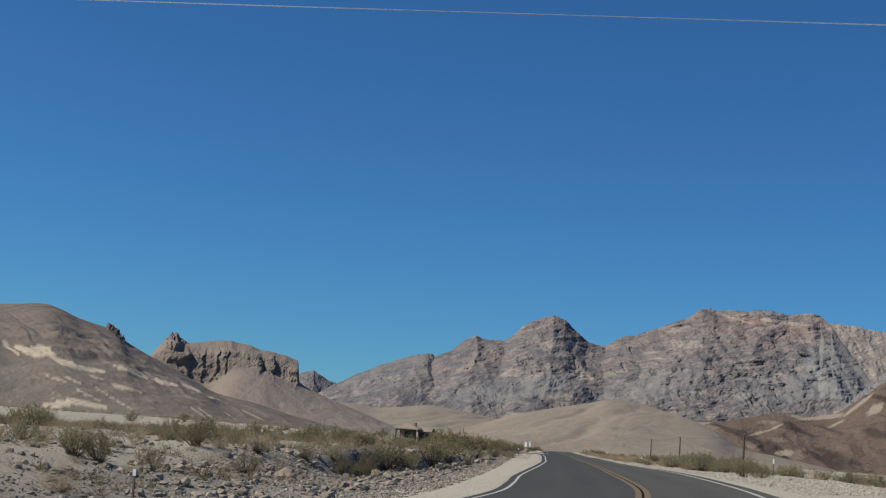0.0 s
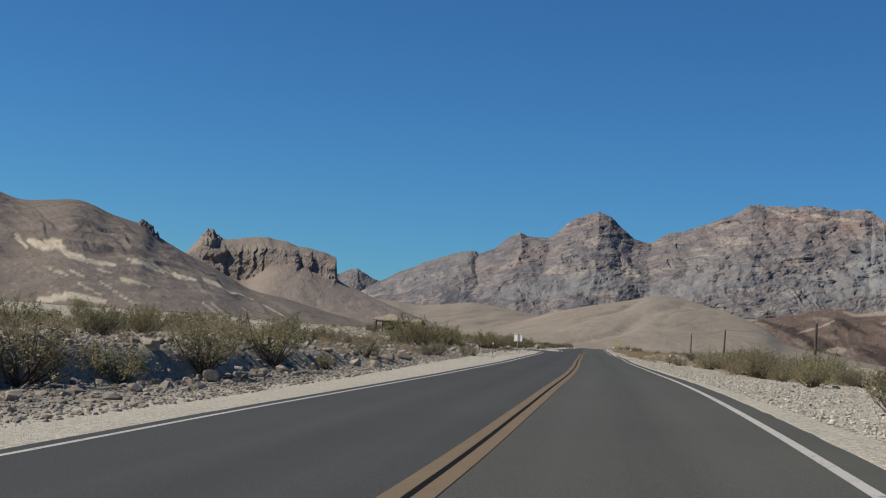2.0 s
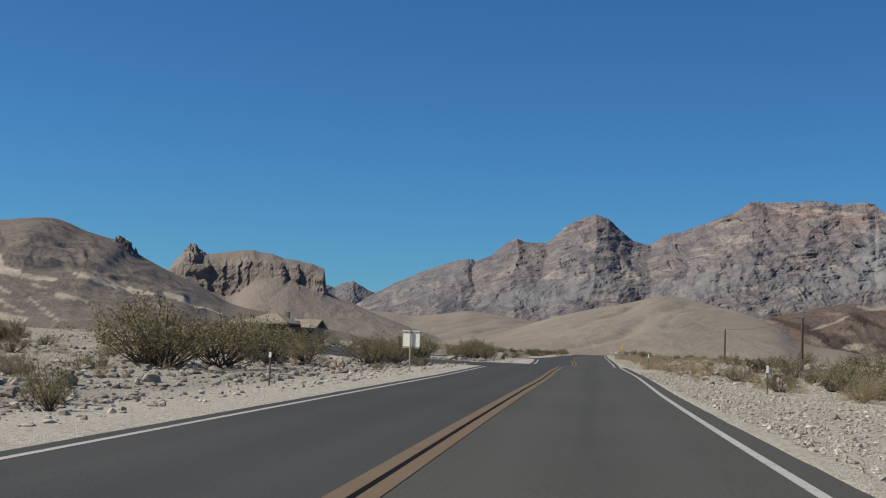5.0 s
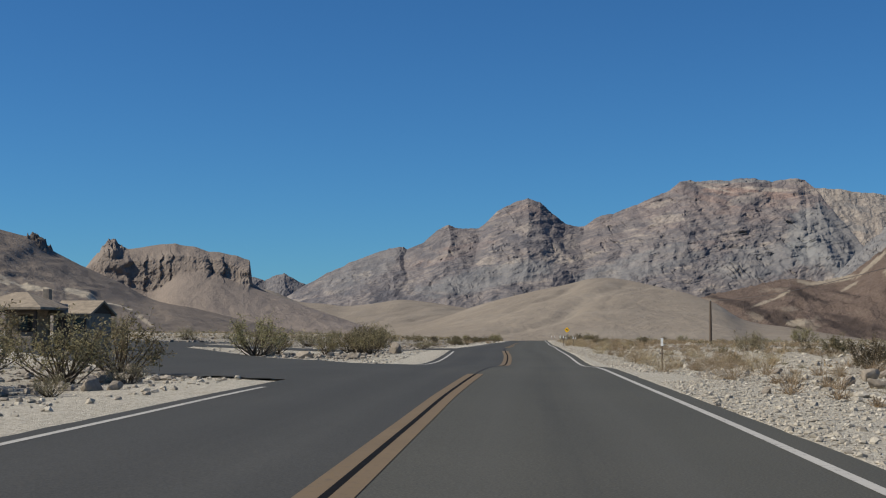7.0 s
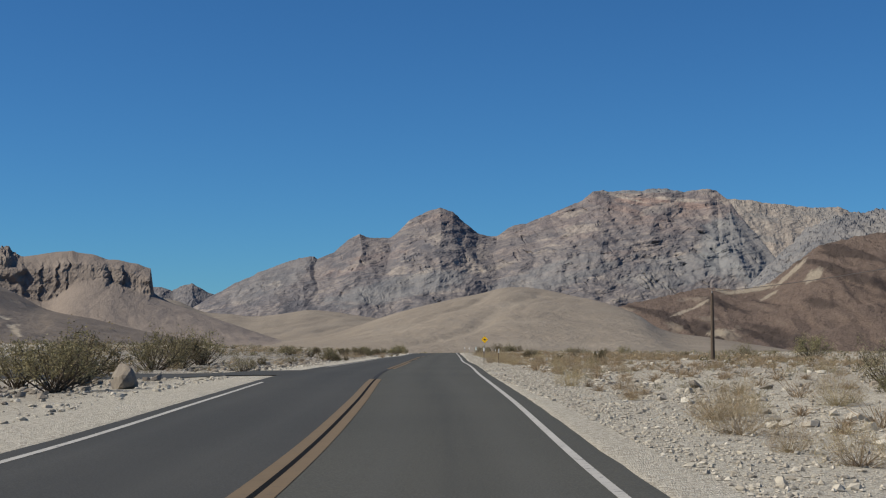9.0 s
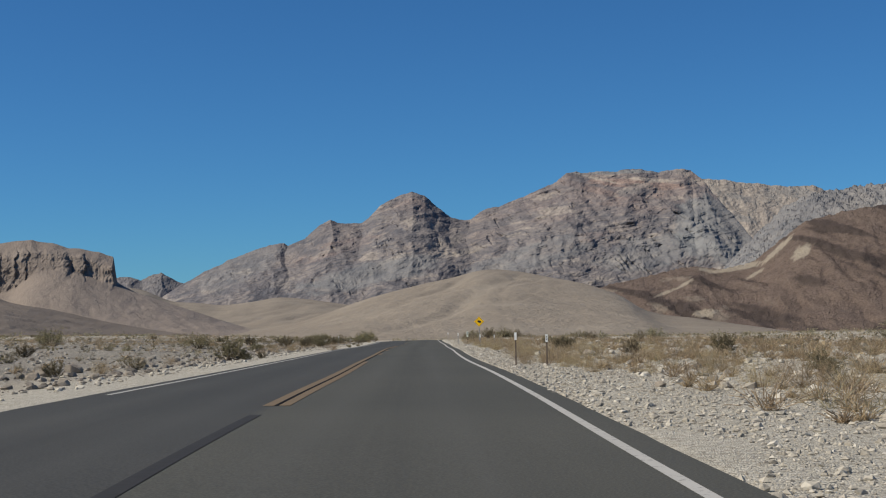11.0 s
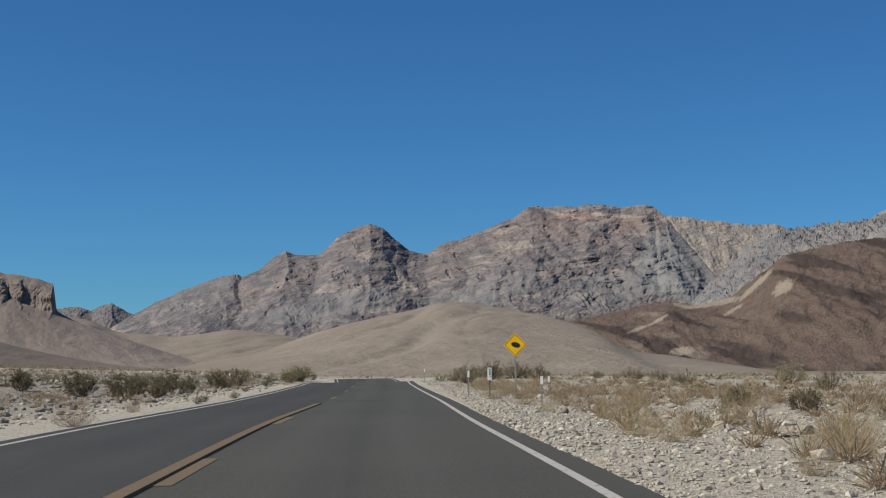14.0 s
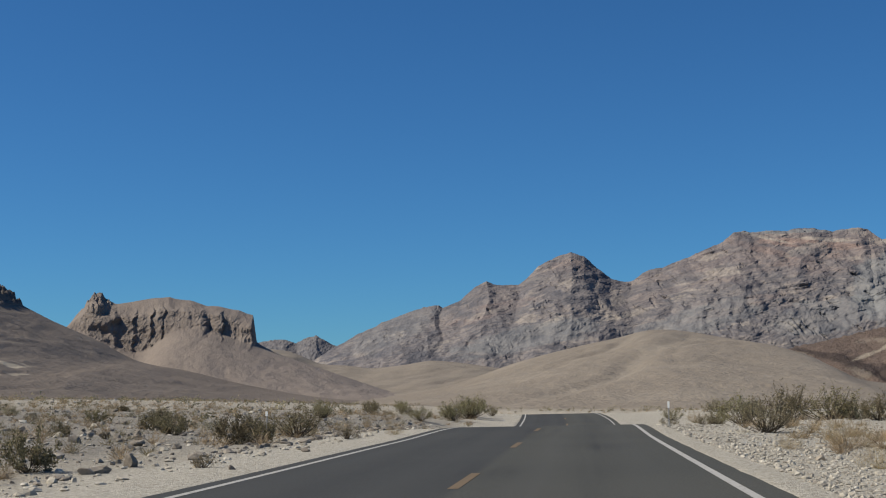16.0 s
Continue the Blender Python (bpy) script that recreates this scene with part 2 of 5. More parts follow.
ASPHALT = make_asphalt()
WHITE_LINE = make_paint("white road paint", (0.43, 0.415, 0.375))
YELLOW_LINE = make_paint("yellow road paint", (0.172, 0.124, 0.070), (0.11, 0.086, 0.058))
TAR = plain("tar", (0.010, 0.0095, 0.009), 0.9)
TAR.node_tree.nodes["Principled BSDF"].inputs["Specular IOR Level"].default_value = 0.05
SEAM = plain("old tar seam", (0.028, 0.027, 0.026), 0.9)
GROUND = make_ground()
STRATA = make_strata()
FAN = make_slope("fan gravel", (0.212, 0.179, 0.139), (0.246, 0.210, 0.164), (0.33, 0.29, 0.23), 0.006, 0.03, None, 0.45, 0.3)
BROWN = make_slope("brown hillside", (0.138, 0.115, 0.094), (0.188, 0.156, 0.126), (0.50, 0.43, 0.32), 0.008, 0.05, (0.06, 0.052, 0.046), 0.55, 0.35)
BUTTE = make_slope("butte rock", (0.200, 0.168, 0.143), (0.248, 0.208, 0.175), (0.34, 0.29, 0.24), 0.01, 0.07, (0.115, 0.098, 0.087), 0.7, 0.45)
RED = make_slope("red brown hillside", (0.142, 0.103, 0.083), (0.215, 0.161, 0.126), (0.44, 0.375, 0.285), 0.012, 0.09, (0.05, 0.038, 0.032), 1.5, 1.0)


# ---- building helpers ----
def fill_mesh(me, verts, faces):
    """Vertices and faces of one size, straight from arrays."""
    verts, faces = np.asarray(verts, np.float32).reshape(-1, 3), np.asarray(faces, np.int32)
    n, k = faces.shape
    me.vertices.add(len(verts))
    me.vertices.foreach_set("co", verts.ravel())
    me.loops.add(n * k)
    me.loops.foreach_set("vertex_index", faces.ravel())
    me.polygons.add(n)
    me.polygons.foreach_set("loop_start", np.arange(n, dtype=np.int32) * k)
    me.polygons.foreach_set("loop_total", np.full(n, k, np.int32))
    return me


def mesh_object(name, verts, faces, mat, parent=None, shade=False, attrs=None):
    me = fill_mesh(bpy.data.meshes.new(name), verts, faces)
    me.materials.append(mat)
    me.polygons.foreach_set("use_smooth", np.full(len(me.polygons), bool(shade)))
    me.update(calc_edges=True)
    for key, values in (attrs or {}).items():
        a = me.attributes.new(key, "FLOAT", "POINT")
        a.data.foreach_set("value", np.asarray(values, np.float32).ravel())
    ob = new(name, me)
    if parent is not None:
        ob.parent = parent
    return ob


def part(name, bm, mat, parent, label=""):
    """Links a bmesh as one mesh object under a thing or a part."""
    me = bpy.data.meshes.new(name)
    bm.to_mesh(me)
    bm.free()
    me.materials.append(mat)
    ob = new(name, me)
    ob.parent = parent
    return tagged(ob, label) if label else ob


def thing(name, label, category, group="", at=None):
    ob = new(name)
    ob.empty_display_size = 0.2
    if at is not None:
        ob.matrix_basis = at
    return tagged(ob, label, category, group)


def grid_faces(nu, nv):
    i = np.arange(nu - 1)[:, None] * nv + np.arange(nv - 1)[None, :]
    return np.stack([i, i + nv, i + nv + 1, i + 1], -1).reshape(-1, 4)


# ---- the road's line, bank and the ground's height ----
centre = spline([(-140, -17.53), (-120, -13.53), (-100, -10.14), (-76, -6.76), (-65, -5.32), (-53, -3.74), (-41, -2.61), (-30, -1.91), (-18, -1.61), (-6, -1.48), (6, -1.38), (25, -1.2), (45, -1.18), (65, -1.29), (80, -1.34), (95, -1.35), (108, -1.45), (118, -1.51), (130, -1.36), (142, -1.07), (155, -1.06), (170, -1.25), (185, -1.62), (200, -1.92), (213, -1.91), (225, -1.81), (240, -1.79), (256, -1.73), (272, -1.72), (288, -1.64), (305, -1.16), (323, -0.86), (345, -0.7), (372, -0.42), (400, 0.12), (440, -0.49), (480, -2.5), (520, -8.0), (570, -21.0), (640, -47.0), (800, -125.0), (900, -180.0)])
lane_r = spline([(-140, 3.3), (-65, 3.15), (-53, 3.14), (-41, 3.13), (-30, 3.17), (-18, 3.34), (-6, 3.52), (6, 3.61), (25, 3.59), (45, 3.62), (65, 3.66), (80, 3.71), (95, 3.82), (108, 3.97), (118, 3.96), (130, 3.6), (142, 3.29), (155, 3.29), (170, 3.48), (185, 3.8), (200, 4.07), (213, 4.12), (225, 4.02), (240, 3.9), (256, 3.93), (272, 4.1), (288, 4.06), (305, 3.76), (323, 3.51), (345, 3.47), (372, 3.51), (380, 3.51), (900, 3.6)])
lane_l = spline([(-140, 3.85), (-65, 4.78), (-53, 4.75), (-41, 4.68), (-30, 4.54), (-18, 4.65), (-6, 4.79), (6, 4.65), (25, 4.23), (45, 3.81), (65, 3.71), (80, 3.7), (95, 3.71), (108, 3.79), (118, 3.84), (130, 3.62), (142, 3.34), (155, 3.23), (170, 3.32), (185, 3.47), (200, 3.63), (213, 3.71), (225, 3.63), (240, 3.5), (256, 3.47), (272, 3.48), (288, 3.43), (305, 3.31), (323, 3.3), (345, 3.41), (372, 3.52), (380, 3.52), (900, 3.5)])
bank = spline([(-140, 4.1), (0, 4.1), (18, 3.2), (30, 2.2), (50, 1.1), (75, 0.4), (95, 0), (190, -0.3), (215, 0.1), (900, 0)])
crown = spline([(-140, 0), (90, 0), (118, 0.03), (134, 0.10), (152, -0.16), (172, -0.06), (190, 0), (310, 0), (345, 0.02), (366, 0.0), (382, -0.7), (398, -1.1), (420, -0.72), (436, -0.5), (452, -0.42), (472, -0.8), (520, -2.2), (600, -3.2), (900, -3.2)])
cut = spline([(-140, 12), (-60, 11), (-25, 9.5), (0, 8.2), (20, 5.6), (45, 4.6), (80, 4.0), (130, 3.5), (300, 4), (900, 5)])
EDGE_L, EDGE_R = -4.0, 4.0


def edge_l(y):
    return -lane_l(y) - 0.36


def edge_r(y):
    return lane_r(y) + 0.42



def road_z(s, y):
    return crown(y) + s * np.tan(np.radians(bank(y)))


def side_road_mask(x, y):
    """1 on the loop drive that leaves the road on its left side and comes back."""
    a = np.array([(-2, 128), (-9, 143), (-20, 163), (-31, 190), (-35, 215), (-30, 226)], float)
    b = np.array([(-30, 205), (-18, 199), (-10, 199), (-2, 202)], float)
    d = 99.0
    for line, w in ((a, 6.0), (b, 5.0)):
        for p, q in zip(line[:-1], line[1:]):
            t = np.clip(((x - p[0]) * (q[0] - p[0]) + (y - p[1]) * (q[1] - p[1])) / ((q - p) @ (q - p)), 0, 1)
            d = np.minimum(d, np.hypot(x - p[0] - t * (q[0] - p[0]), y - p[1] - t * (q[1] - p[1])) - w)
    return d


def ground_z(x, y, rough=True):
    x, y = np.asarray(x, float), np.asarray(y, float)
    s = x - centre(y)
    out_r, out_l = np.maximum(s - edge_r(y), 0), np.maximum(edge_l(y) - s, 0)
    out = out_r + out_l
    far_r = smooth(3, 16, out_r)
    z = road_z(np.clip(s, EDGE_L - 12, EDGE_R + 5), y)
    z = z * (1 - far_r) + crown(y) * 0.4 * far_r
    z = z - 0.035 - 0.10 * smooth(0.5, 5, out_r) - 0.05 * smooth(0.5, 4, out_l)
    # left of the road: a low wash beside the banked bend, cut into a stony terrace
    edge = cut(y) + 1.3 * fbm(x * 0.06, y * 0.11, 1.0, 3)
    top = -0.12 + 0.2 * smooth(-30, 0, y) * (1 - smooth(30, 60, y)) + 0.028 * np.clip(out_l - 9, 0, 45) * smooth(60, 130, y)
    wide = 0.55 + 5.0 * (1 - smooth(-24, -6, y)) + 2.0 * smooth(26, 40, y) + 3.2 * smooth(350, 372, y)
    rise = smooth(-wide, wide, out_l - edge)
    z = z * (1 - rise) + top * rise
    # the verge meets the loop drive without a step
    apron = (1 - smooth(0, 4, out_l)) * (1 - smooth(0.5, 3.5, side_road_mask(x, y))) * (out_l > 0)
    z = z + (road_z(s, y) - 0.03 - z) * apron
    if rough:
        lump = smooth(2.5, 9, out_l) * smooth(0, 3, side_road_mask(x, y)) + smooth(2.5, 9, out_r)
        near = 1 - smooth(400, 900, np.abs(y))
        z = z + lump * near * (0.34 * fbm(x * 0.16, y * 0.16, 2.0, 4) + 0.5 * fbm(x * 0.03, y * 0.03, 5.0, 2) + 0.10 * ridged(x * 0.55, y * 0.55, 1.0, 2))
    side = (1 - smooth(-0.2, 0.6, side_road_mask(x, y))) * (out_l > 0)
    return z - 0.05 * side


def build_ground():
    near = np.r_[np.linspace(-40, -14, 66), np.linspace(-13.7, EDGE_L - 0.25, 34), EDGE_L - 0.02, EDGE_L + 0.15, -2, 0, 2, EDGE_R - 0.15, EDGE_R + 0.02, np.linspace(EDGE_R + 0.25, 14, 34), np.linspace(14.4, 40, 66)]
    far = 40 * (4600 / 40) ** np.linspace(0.03, 1, 34)
    ss = np.r_[-far[::-1], near, far]
    ys = np.r_[-3200, -1500, -700, -350, -220, -170, np.linspace(-140, 340, 690), np.linspace(341, 480, 110), 480 + 4400 * np.linspace(0.03, 1, 60) ** 2.2]
    S, Y = np.meshgrid(ss, ys, indexing="ij")
    S = np.where(S <= EDGE_L, S - EDGE_L + edge_l(Y), np.where(S >= EDGE_R, S - EDGE_R + edge_r(Y), np.where(S < 0, S * edge_l(Y) / EDGE_L, S * edge_r(Y) / EDGE_R)))
    X = S + centre(Y)
    Z = ground_z(X, Y)
    Z = np.where((S > edge_l(Y) + 0.01) & (S < edge_r(Y) - 0.01), road_z(S, Y) - 0.12, Z)
    far_w = smooth(400, 1200, np.hypot(X, Y - 100))
    Z = Z * (1 - far_w) + far_w * (-2.0)
    ol, orr = np.maximum(edge_l(Y) - S, 0), np.maximum(S - edge_r(Y), 0)
    wob = 1.2 * fbm(X * 0.2, Y * 0.2, 3.0, 3)
    shoulder = np.maximum((ol > 0) * (1 - smooth(2.2, 4.2, ol + wob)), 0.85 * (orr > 0) * (1 - 0.7 * smooth(5.0, 12.0, orr + wob) - 0.3 * smooth(14, 60, orr)))
    shoulder = np.maximum(shoulder, (ol > 0) * (1 - smooth(0.5, 3.5, np.abs(side_road_mask(X, Y)) + wob)) * 0.9)
    cobble = smooth(2.6, 4.5, ol + wob) * (1 - smooth(9, 13, ol + wob)) * smooth(-90, -60, Y) * (1 - smooth(40, 90, Y)) * 0.9
    cobble = np.maximum(cobble, 0.75 * smooth(4, 7, ol + wob) * (1 - smooth(22, 46, ol + 3 * wob)) * smooth(200, 214, Y) * (1 - smooth(380, 430, Y)))
    flat = smooth(250, 700, np.hypot(X, Y - 200))
    return tagged(mesh_object("ground", np.stack([X, Y, Z], -1).reshape(-1, 3), grid_faces(len(ss), len(ys)), GROUND, shade=True, attrs={"shoulder": shoulder, "cobble": cobble, "flat": flat}), "stony tan desert ground with pale gravel shoulders", "ground", kind="structure")


def strip(name, s0, s1, y0, y1, lift, mat, parent=None, step=1.0, depth=0.0):
    """A strip along the road between two offsets from its centre line."""
    n = max(2, int((y1 - y0) / step) + 1)
    ys = np.linspace(y0, y1, n)
    cross = [(s0, -depth), (s0, 0), (s1, 0), (s1, -depth)] if depth else [(s0, 0), (s1, 0)]
    at = lambda s, y: float(s(y)) if callable(s) else s
    v = np.array([[(centre(y) + at(s, y), y, road_z(at(s, y), y) + lift + dz) for s, dz in cross] for y in ys])
    ob = mesh_object(name, v.reshape(-1, 3), grid_faces(n, len(cross))[:, ::-1], mat, parent)
    return ob


def build_road():
    ys = np.linspace(-140, 900, 1041)
    k = np.linspace(0, 1, 41)
    Y = np.repeat(ys[:, None], len(k) + 2, 1)
    S = edge_l(ys)[:, None] + (edge_r(ys) - edge_l(ys))[:, None] * np.r_[0, k, 1][None, :]
    crumble = 0.05 * fbm(ys * 0.9, 0 * ys, 2.0, 3)
    S[:, :2] -= crumble[:, None]
    S[:, -2:] += 0.05 * fbm(ys * 0.8, 0 * ys, 6.0, 3)[:, None]
    Z = road_z(S, Y)
    Z[:, (0, -1)] -= 0.2
    bump = lambda at, wide: np.exp(-((S - at) / wide) ** 2)
    attrs = {"pale_lane": smooth(-0.05, 0.05, S), "track": 0.30 * (bump(0.95, 0.3) + bump(2.6, 0.3) + 0.6 * bump(-0.95, 0.3) + 0.6 * bump(-2.7, 0.3)), "oil": np.clip(0.35 * (bump(1.8, 0.35) + bump(-1.8, 0.35)) + sum(0.8 * bump(at, wide) * np.exp(-((Y - y) / long) ** 2) for at, wide, y, long in ((1.1, 0.9, 306.5, 0.9), (0.2, 0.5, 328.5, 1.6), (-0.9, 0.6, 331.0, 1.5), (2.0, 0.7, 339.0, 2.0), (0.2, 0.9, 354.0, 3.0))), 0, 1)}
    road = tagged(mesh_object("road", np.stack([S + centre(Y), Y, Z], -1), grid_faces(len(ys), len(k) + 2)[:, ::-1], ASPHALT, attrs=attrs), "dark two-lane asphalt road", "road", kind="structure")
    strip("white_line", lambda y: lane_r(y) - 0.06, lambda y: lane_r(y) + 0.06, -140, 700, 0.004, WHITE_LINE, road, 2.0)
    for a, b in ((-140, 119), (145, 184.5), (215, 700)):
        strip("white_line", lambda y: -lane_l(y) - 0.06, lambda y: -lane_l(y) + 0.06, a, b, 0.004, WHITE_LINE, road, 2.0)
    for a, b in ((-140, 127.5), (145, 189), (209.8, 303.5)):
        for s0 in (-0.21, 0.036):
            strip("yellow_line", s0, s0 + 0.174, a, b if not (s0 > 0 and b > 300) else 241.5, 0.006, YELLOW_LINE, road, 1.0)
        strip("black_line", -0.036, 0.036, a, b, 0.006, TAR, road, 1.0)
    for a, b, w in ((127.8, 144.8, 0.07), (189.3, 207.5, 0.17)):
        strip("tar_seam", -w * 0.75, w * 0.25, a, b, 0.005, SEAM, road, 1.0)
    for a in (258.0, 272.9, 287.6):
        strip("yellow_dash", 0.036, 0.21, a, a + 4.0, 0.006, YELLOW_LINE, road, 1.0)
    for k in range(9):
        a = 310.0 + 14.63 * k
        strip("yellow_dash", -0.07, 0.07, a, a + 3.66, 0.004, YELLOW_LINE, road, 1.2)
    return road


def build_side_road():
    ys = np.arange(112, 232, 0.4)
    ss = np.r_[np.arange(-48, EDGE_L, 0.4), EDGE_L + 0.02]
    S, Y = np.meshgrid(ss, ys, indexing="ij")
    S = S - EDGE_L + edge_l(Y)
    X = S + centre(Y)
    D = side_road_mask(X, Y)
    Z = ground_z(X, Y, False) + 0.05 * (1 - smooth(-0.2, 0.6, D)) + 0.006
    w = smooth(0, 4, edge_l(Y) - S)
    Z = Z * w + (road_z(S, Y) - 0.004) * (1 - w)
    faces = grid_faces(len(ss), len(ys))
    faces = faces[(D.ravel()[faces] < 0.5).all(1)]
    return tagged(mesh_object("side_road", np.stack([X, Y, Z], -1).reshape(-1, 3), faces, ASPHALT, shade=True), "dark asphalt loop drive leaving the road", "road", kind="structure")


build_ground()
build_road()
build_side_road()


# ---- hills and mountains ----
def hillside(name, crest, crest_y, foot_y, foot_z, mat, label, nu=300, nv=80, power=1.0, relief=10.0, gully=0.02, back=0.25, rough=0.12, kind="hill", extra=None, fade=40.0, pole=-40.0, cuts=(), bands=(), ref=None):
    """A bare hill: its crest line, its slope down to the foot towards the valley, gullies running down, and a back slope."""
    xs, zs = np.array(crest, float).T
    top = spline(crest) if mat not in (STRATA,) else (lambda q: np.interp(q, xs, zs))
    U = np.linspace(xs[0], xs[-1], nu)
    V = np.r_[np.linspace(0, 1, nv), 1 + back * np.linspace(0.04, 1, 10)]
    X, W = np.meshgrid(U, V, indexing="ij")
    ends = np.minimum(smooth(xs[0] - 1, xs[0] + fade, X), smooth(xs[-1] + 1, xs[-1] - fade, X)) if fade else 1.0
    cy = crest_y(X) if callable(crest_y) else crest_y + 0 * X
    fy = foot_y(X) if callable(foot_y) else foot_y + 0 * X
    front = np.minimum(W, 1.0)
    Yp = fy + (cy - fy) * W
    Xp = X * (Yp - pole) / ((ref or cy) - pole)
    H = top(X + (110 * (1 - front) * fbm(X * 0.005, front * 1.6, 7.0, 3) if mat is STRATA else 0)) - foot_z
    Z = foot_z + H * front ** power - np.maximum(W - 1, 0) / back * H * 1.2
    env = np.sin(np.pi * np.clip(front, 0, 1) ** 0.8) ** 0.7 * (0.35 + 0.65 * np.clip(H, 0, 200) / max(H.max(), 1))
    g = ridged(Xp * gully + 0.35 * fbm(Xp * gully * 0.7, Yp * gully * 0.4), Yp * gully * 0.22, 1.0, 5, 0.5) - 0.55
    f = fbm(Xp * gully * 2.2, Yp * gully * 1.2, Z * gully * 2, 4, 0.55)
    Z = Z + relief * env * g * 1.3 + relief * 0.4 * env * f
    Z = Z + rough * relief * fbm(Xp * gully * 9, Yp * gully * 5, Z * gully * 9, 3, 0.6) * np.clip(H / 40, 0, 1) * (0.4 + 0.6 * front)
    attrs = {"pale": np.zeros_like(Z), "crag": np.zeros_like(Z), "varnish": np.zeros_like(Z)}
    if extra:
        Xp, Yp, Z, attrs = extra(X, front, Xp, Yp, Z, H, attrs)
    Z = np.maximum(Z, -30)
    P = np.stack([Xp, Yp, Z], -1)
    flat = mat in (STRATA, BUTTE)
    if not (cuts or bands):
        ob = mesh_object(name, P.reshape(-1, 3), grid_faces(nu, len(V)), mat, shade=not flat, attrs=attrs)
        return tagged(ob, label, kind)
    ob = thing(name, label, kind)
    whole = len(V)
    for nm, a, b in cuts:
        i, j = int(a * (nu - 1)), int(b * (nu - 1)) + 1
        mesh_object(nm, P[i:j].reshape(-1, 3), grid_faces(j - i, whole), mat, ob, not flat, {k: q[i:j] for k, q in attrs.items()})
    for nm, a, b in bands:
        i, j = int(a * (nv - 1)), (int(b * (nv - 1)) + 1 if b < 1 else whole)
        mesh_object(nm, P[:, i:j].reshape(-1, 3), grid_faces(nu, j - i), mat, ob, not flat, {k: q[:, i:j] for k, q in attrs.items()})
    return ob


def blob(x, y, cx, cy, rx, ry, turn=0.0, wob=0.35):
    """A soft-edged uneven patch."""
    c, s = math.cos(radians(turn)), math.sin(radians(turn))
    dx, dy = x - cx, y - cy
    a, b = (dx * c + dy * s) / rx, (-dx * s + dy * c) / ry
    far = np.hypot(a, b)
    out, near = np.zeros(far.shape), far < 1.05 + 1.6 * wob
    out[near] = 1 - smooth(0.75, 1.05, far[near] + wob * fbm(dx[near] / rx * 2.4 + cx, dy[near] / ry * 1.9, 0.0, 5, 0.7))
    return out


def sightings(Xp, Yp, Z, eye, rows, grow=1.0, wob=0.4):
    """Uneven outcrops given as bearing, slope, half sizes and tilt from a place on the road."""
    b, e = (Xp - eye[0]) / (Yp - eye[1]), (Z - 1.16) / (Yp - eye[1])
    p = 0.0
    for cb, ce, rb, re, turn in rows:
        p = p + blob(b * 1000, e * 1000, cb * 1000, ce * 1000, rb * 1000 * grow, re * 1000 * grow, turn, wob)
    return np.clip(p, 0, 1)


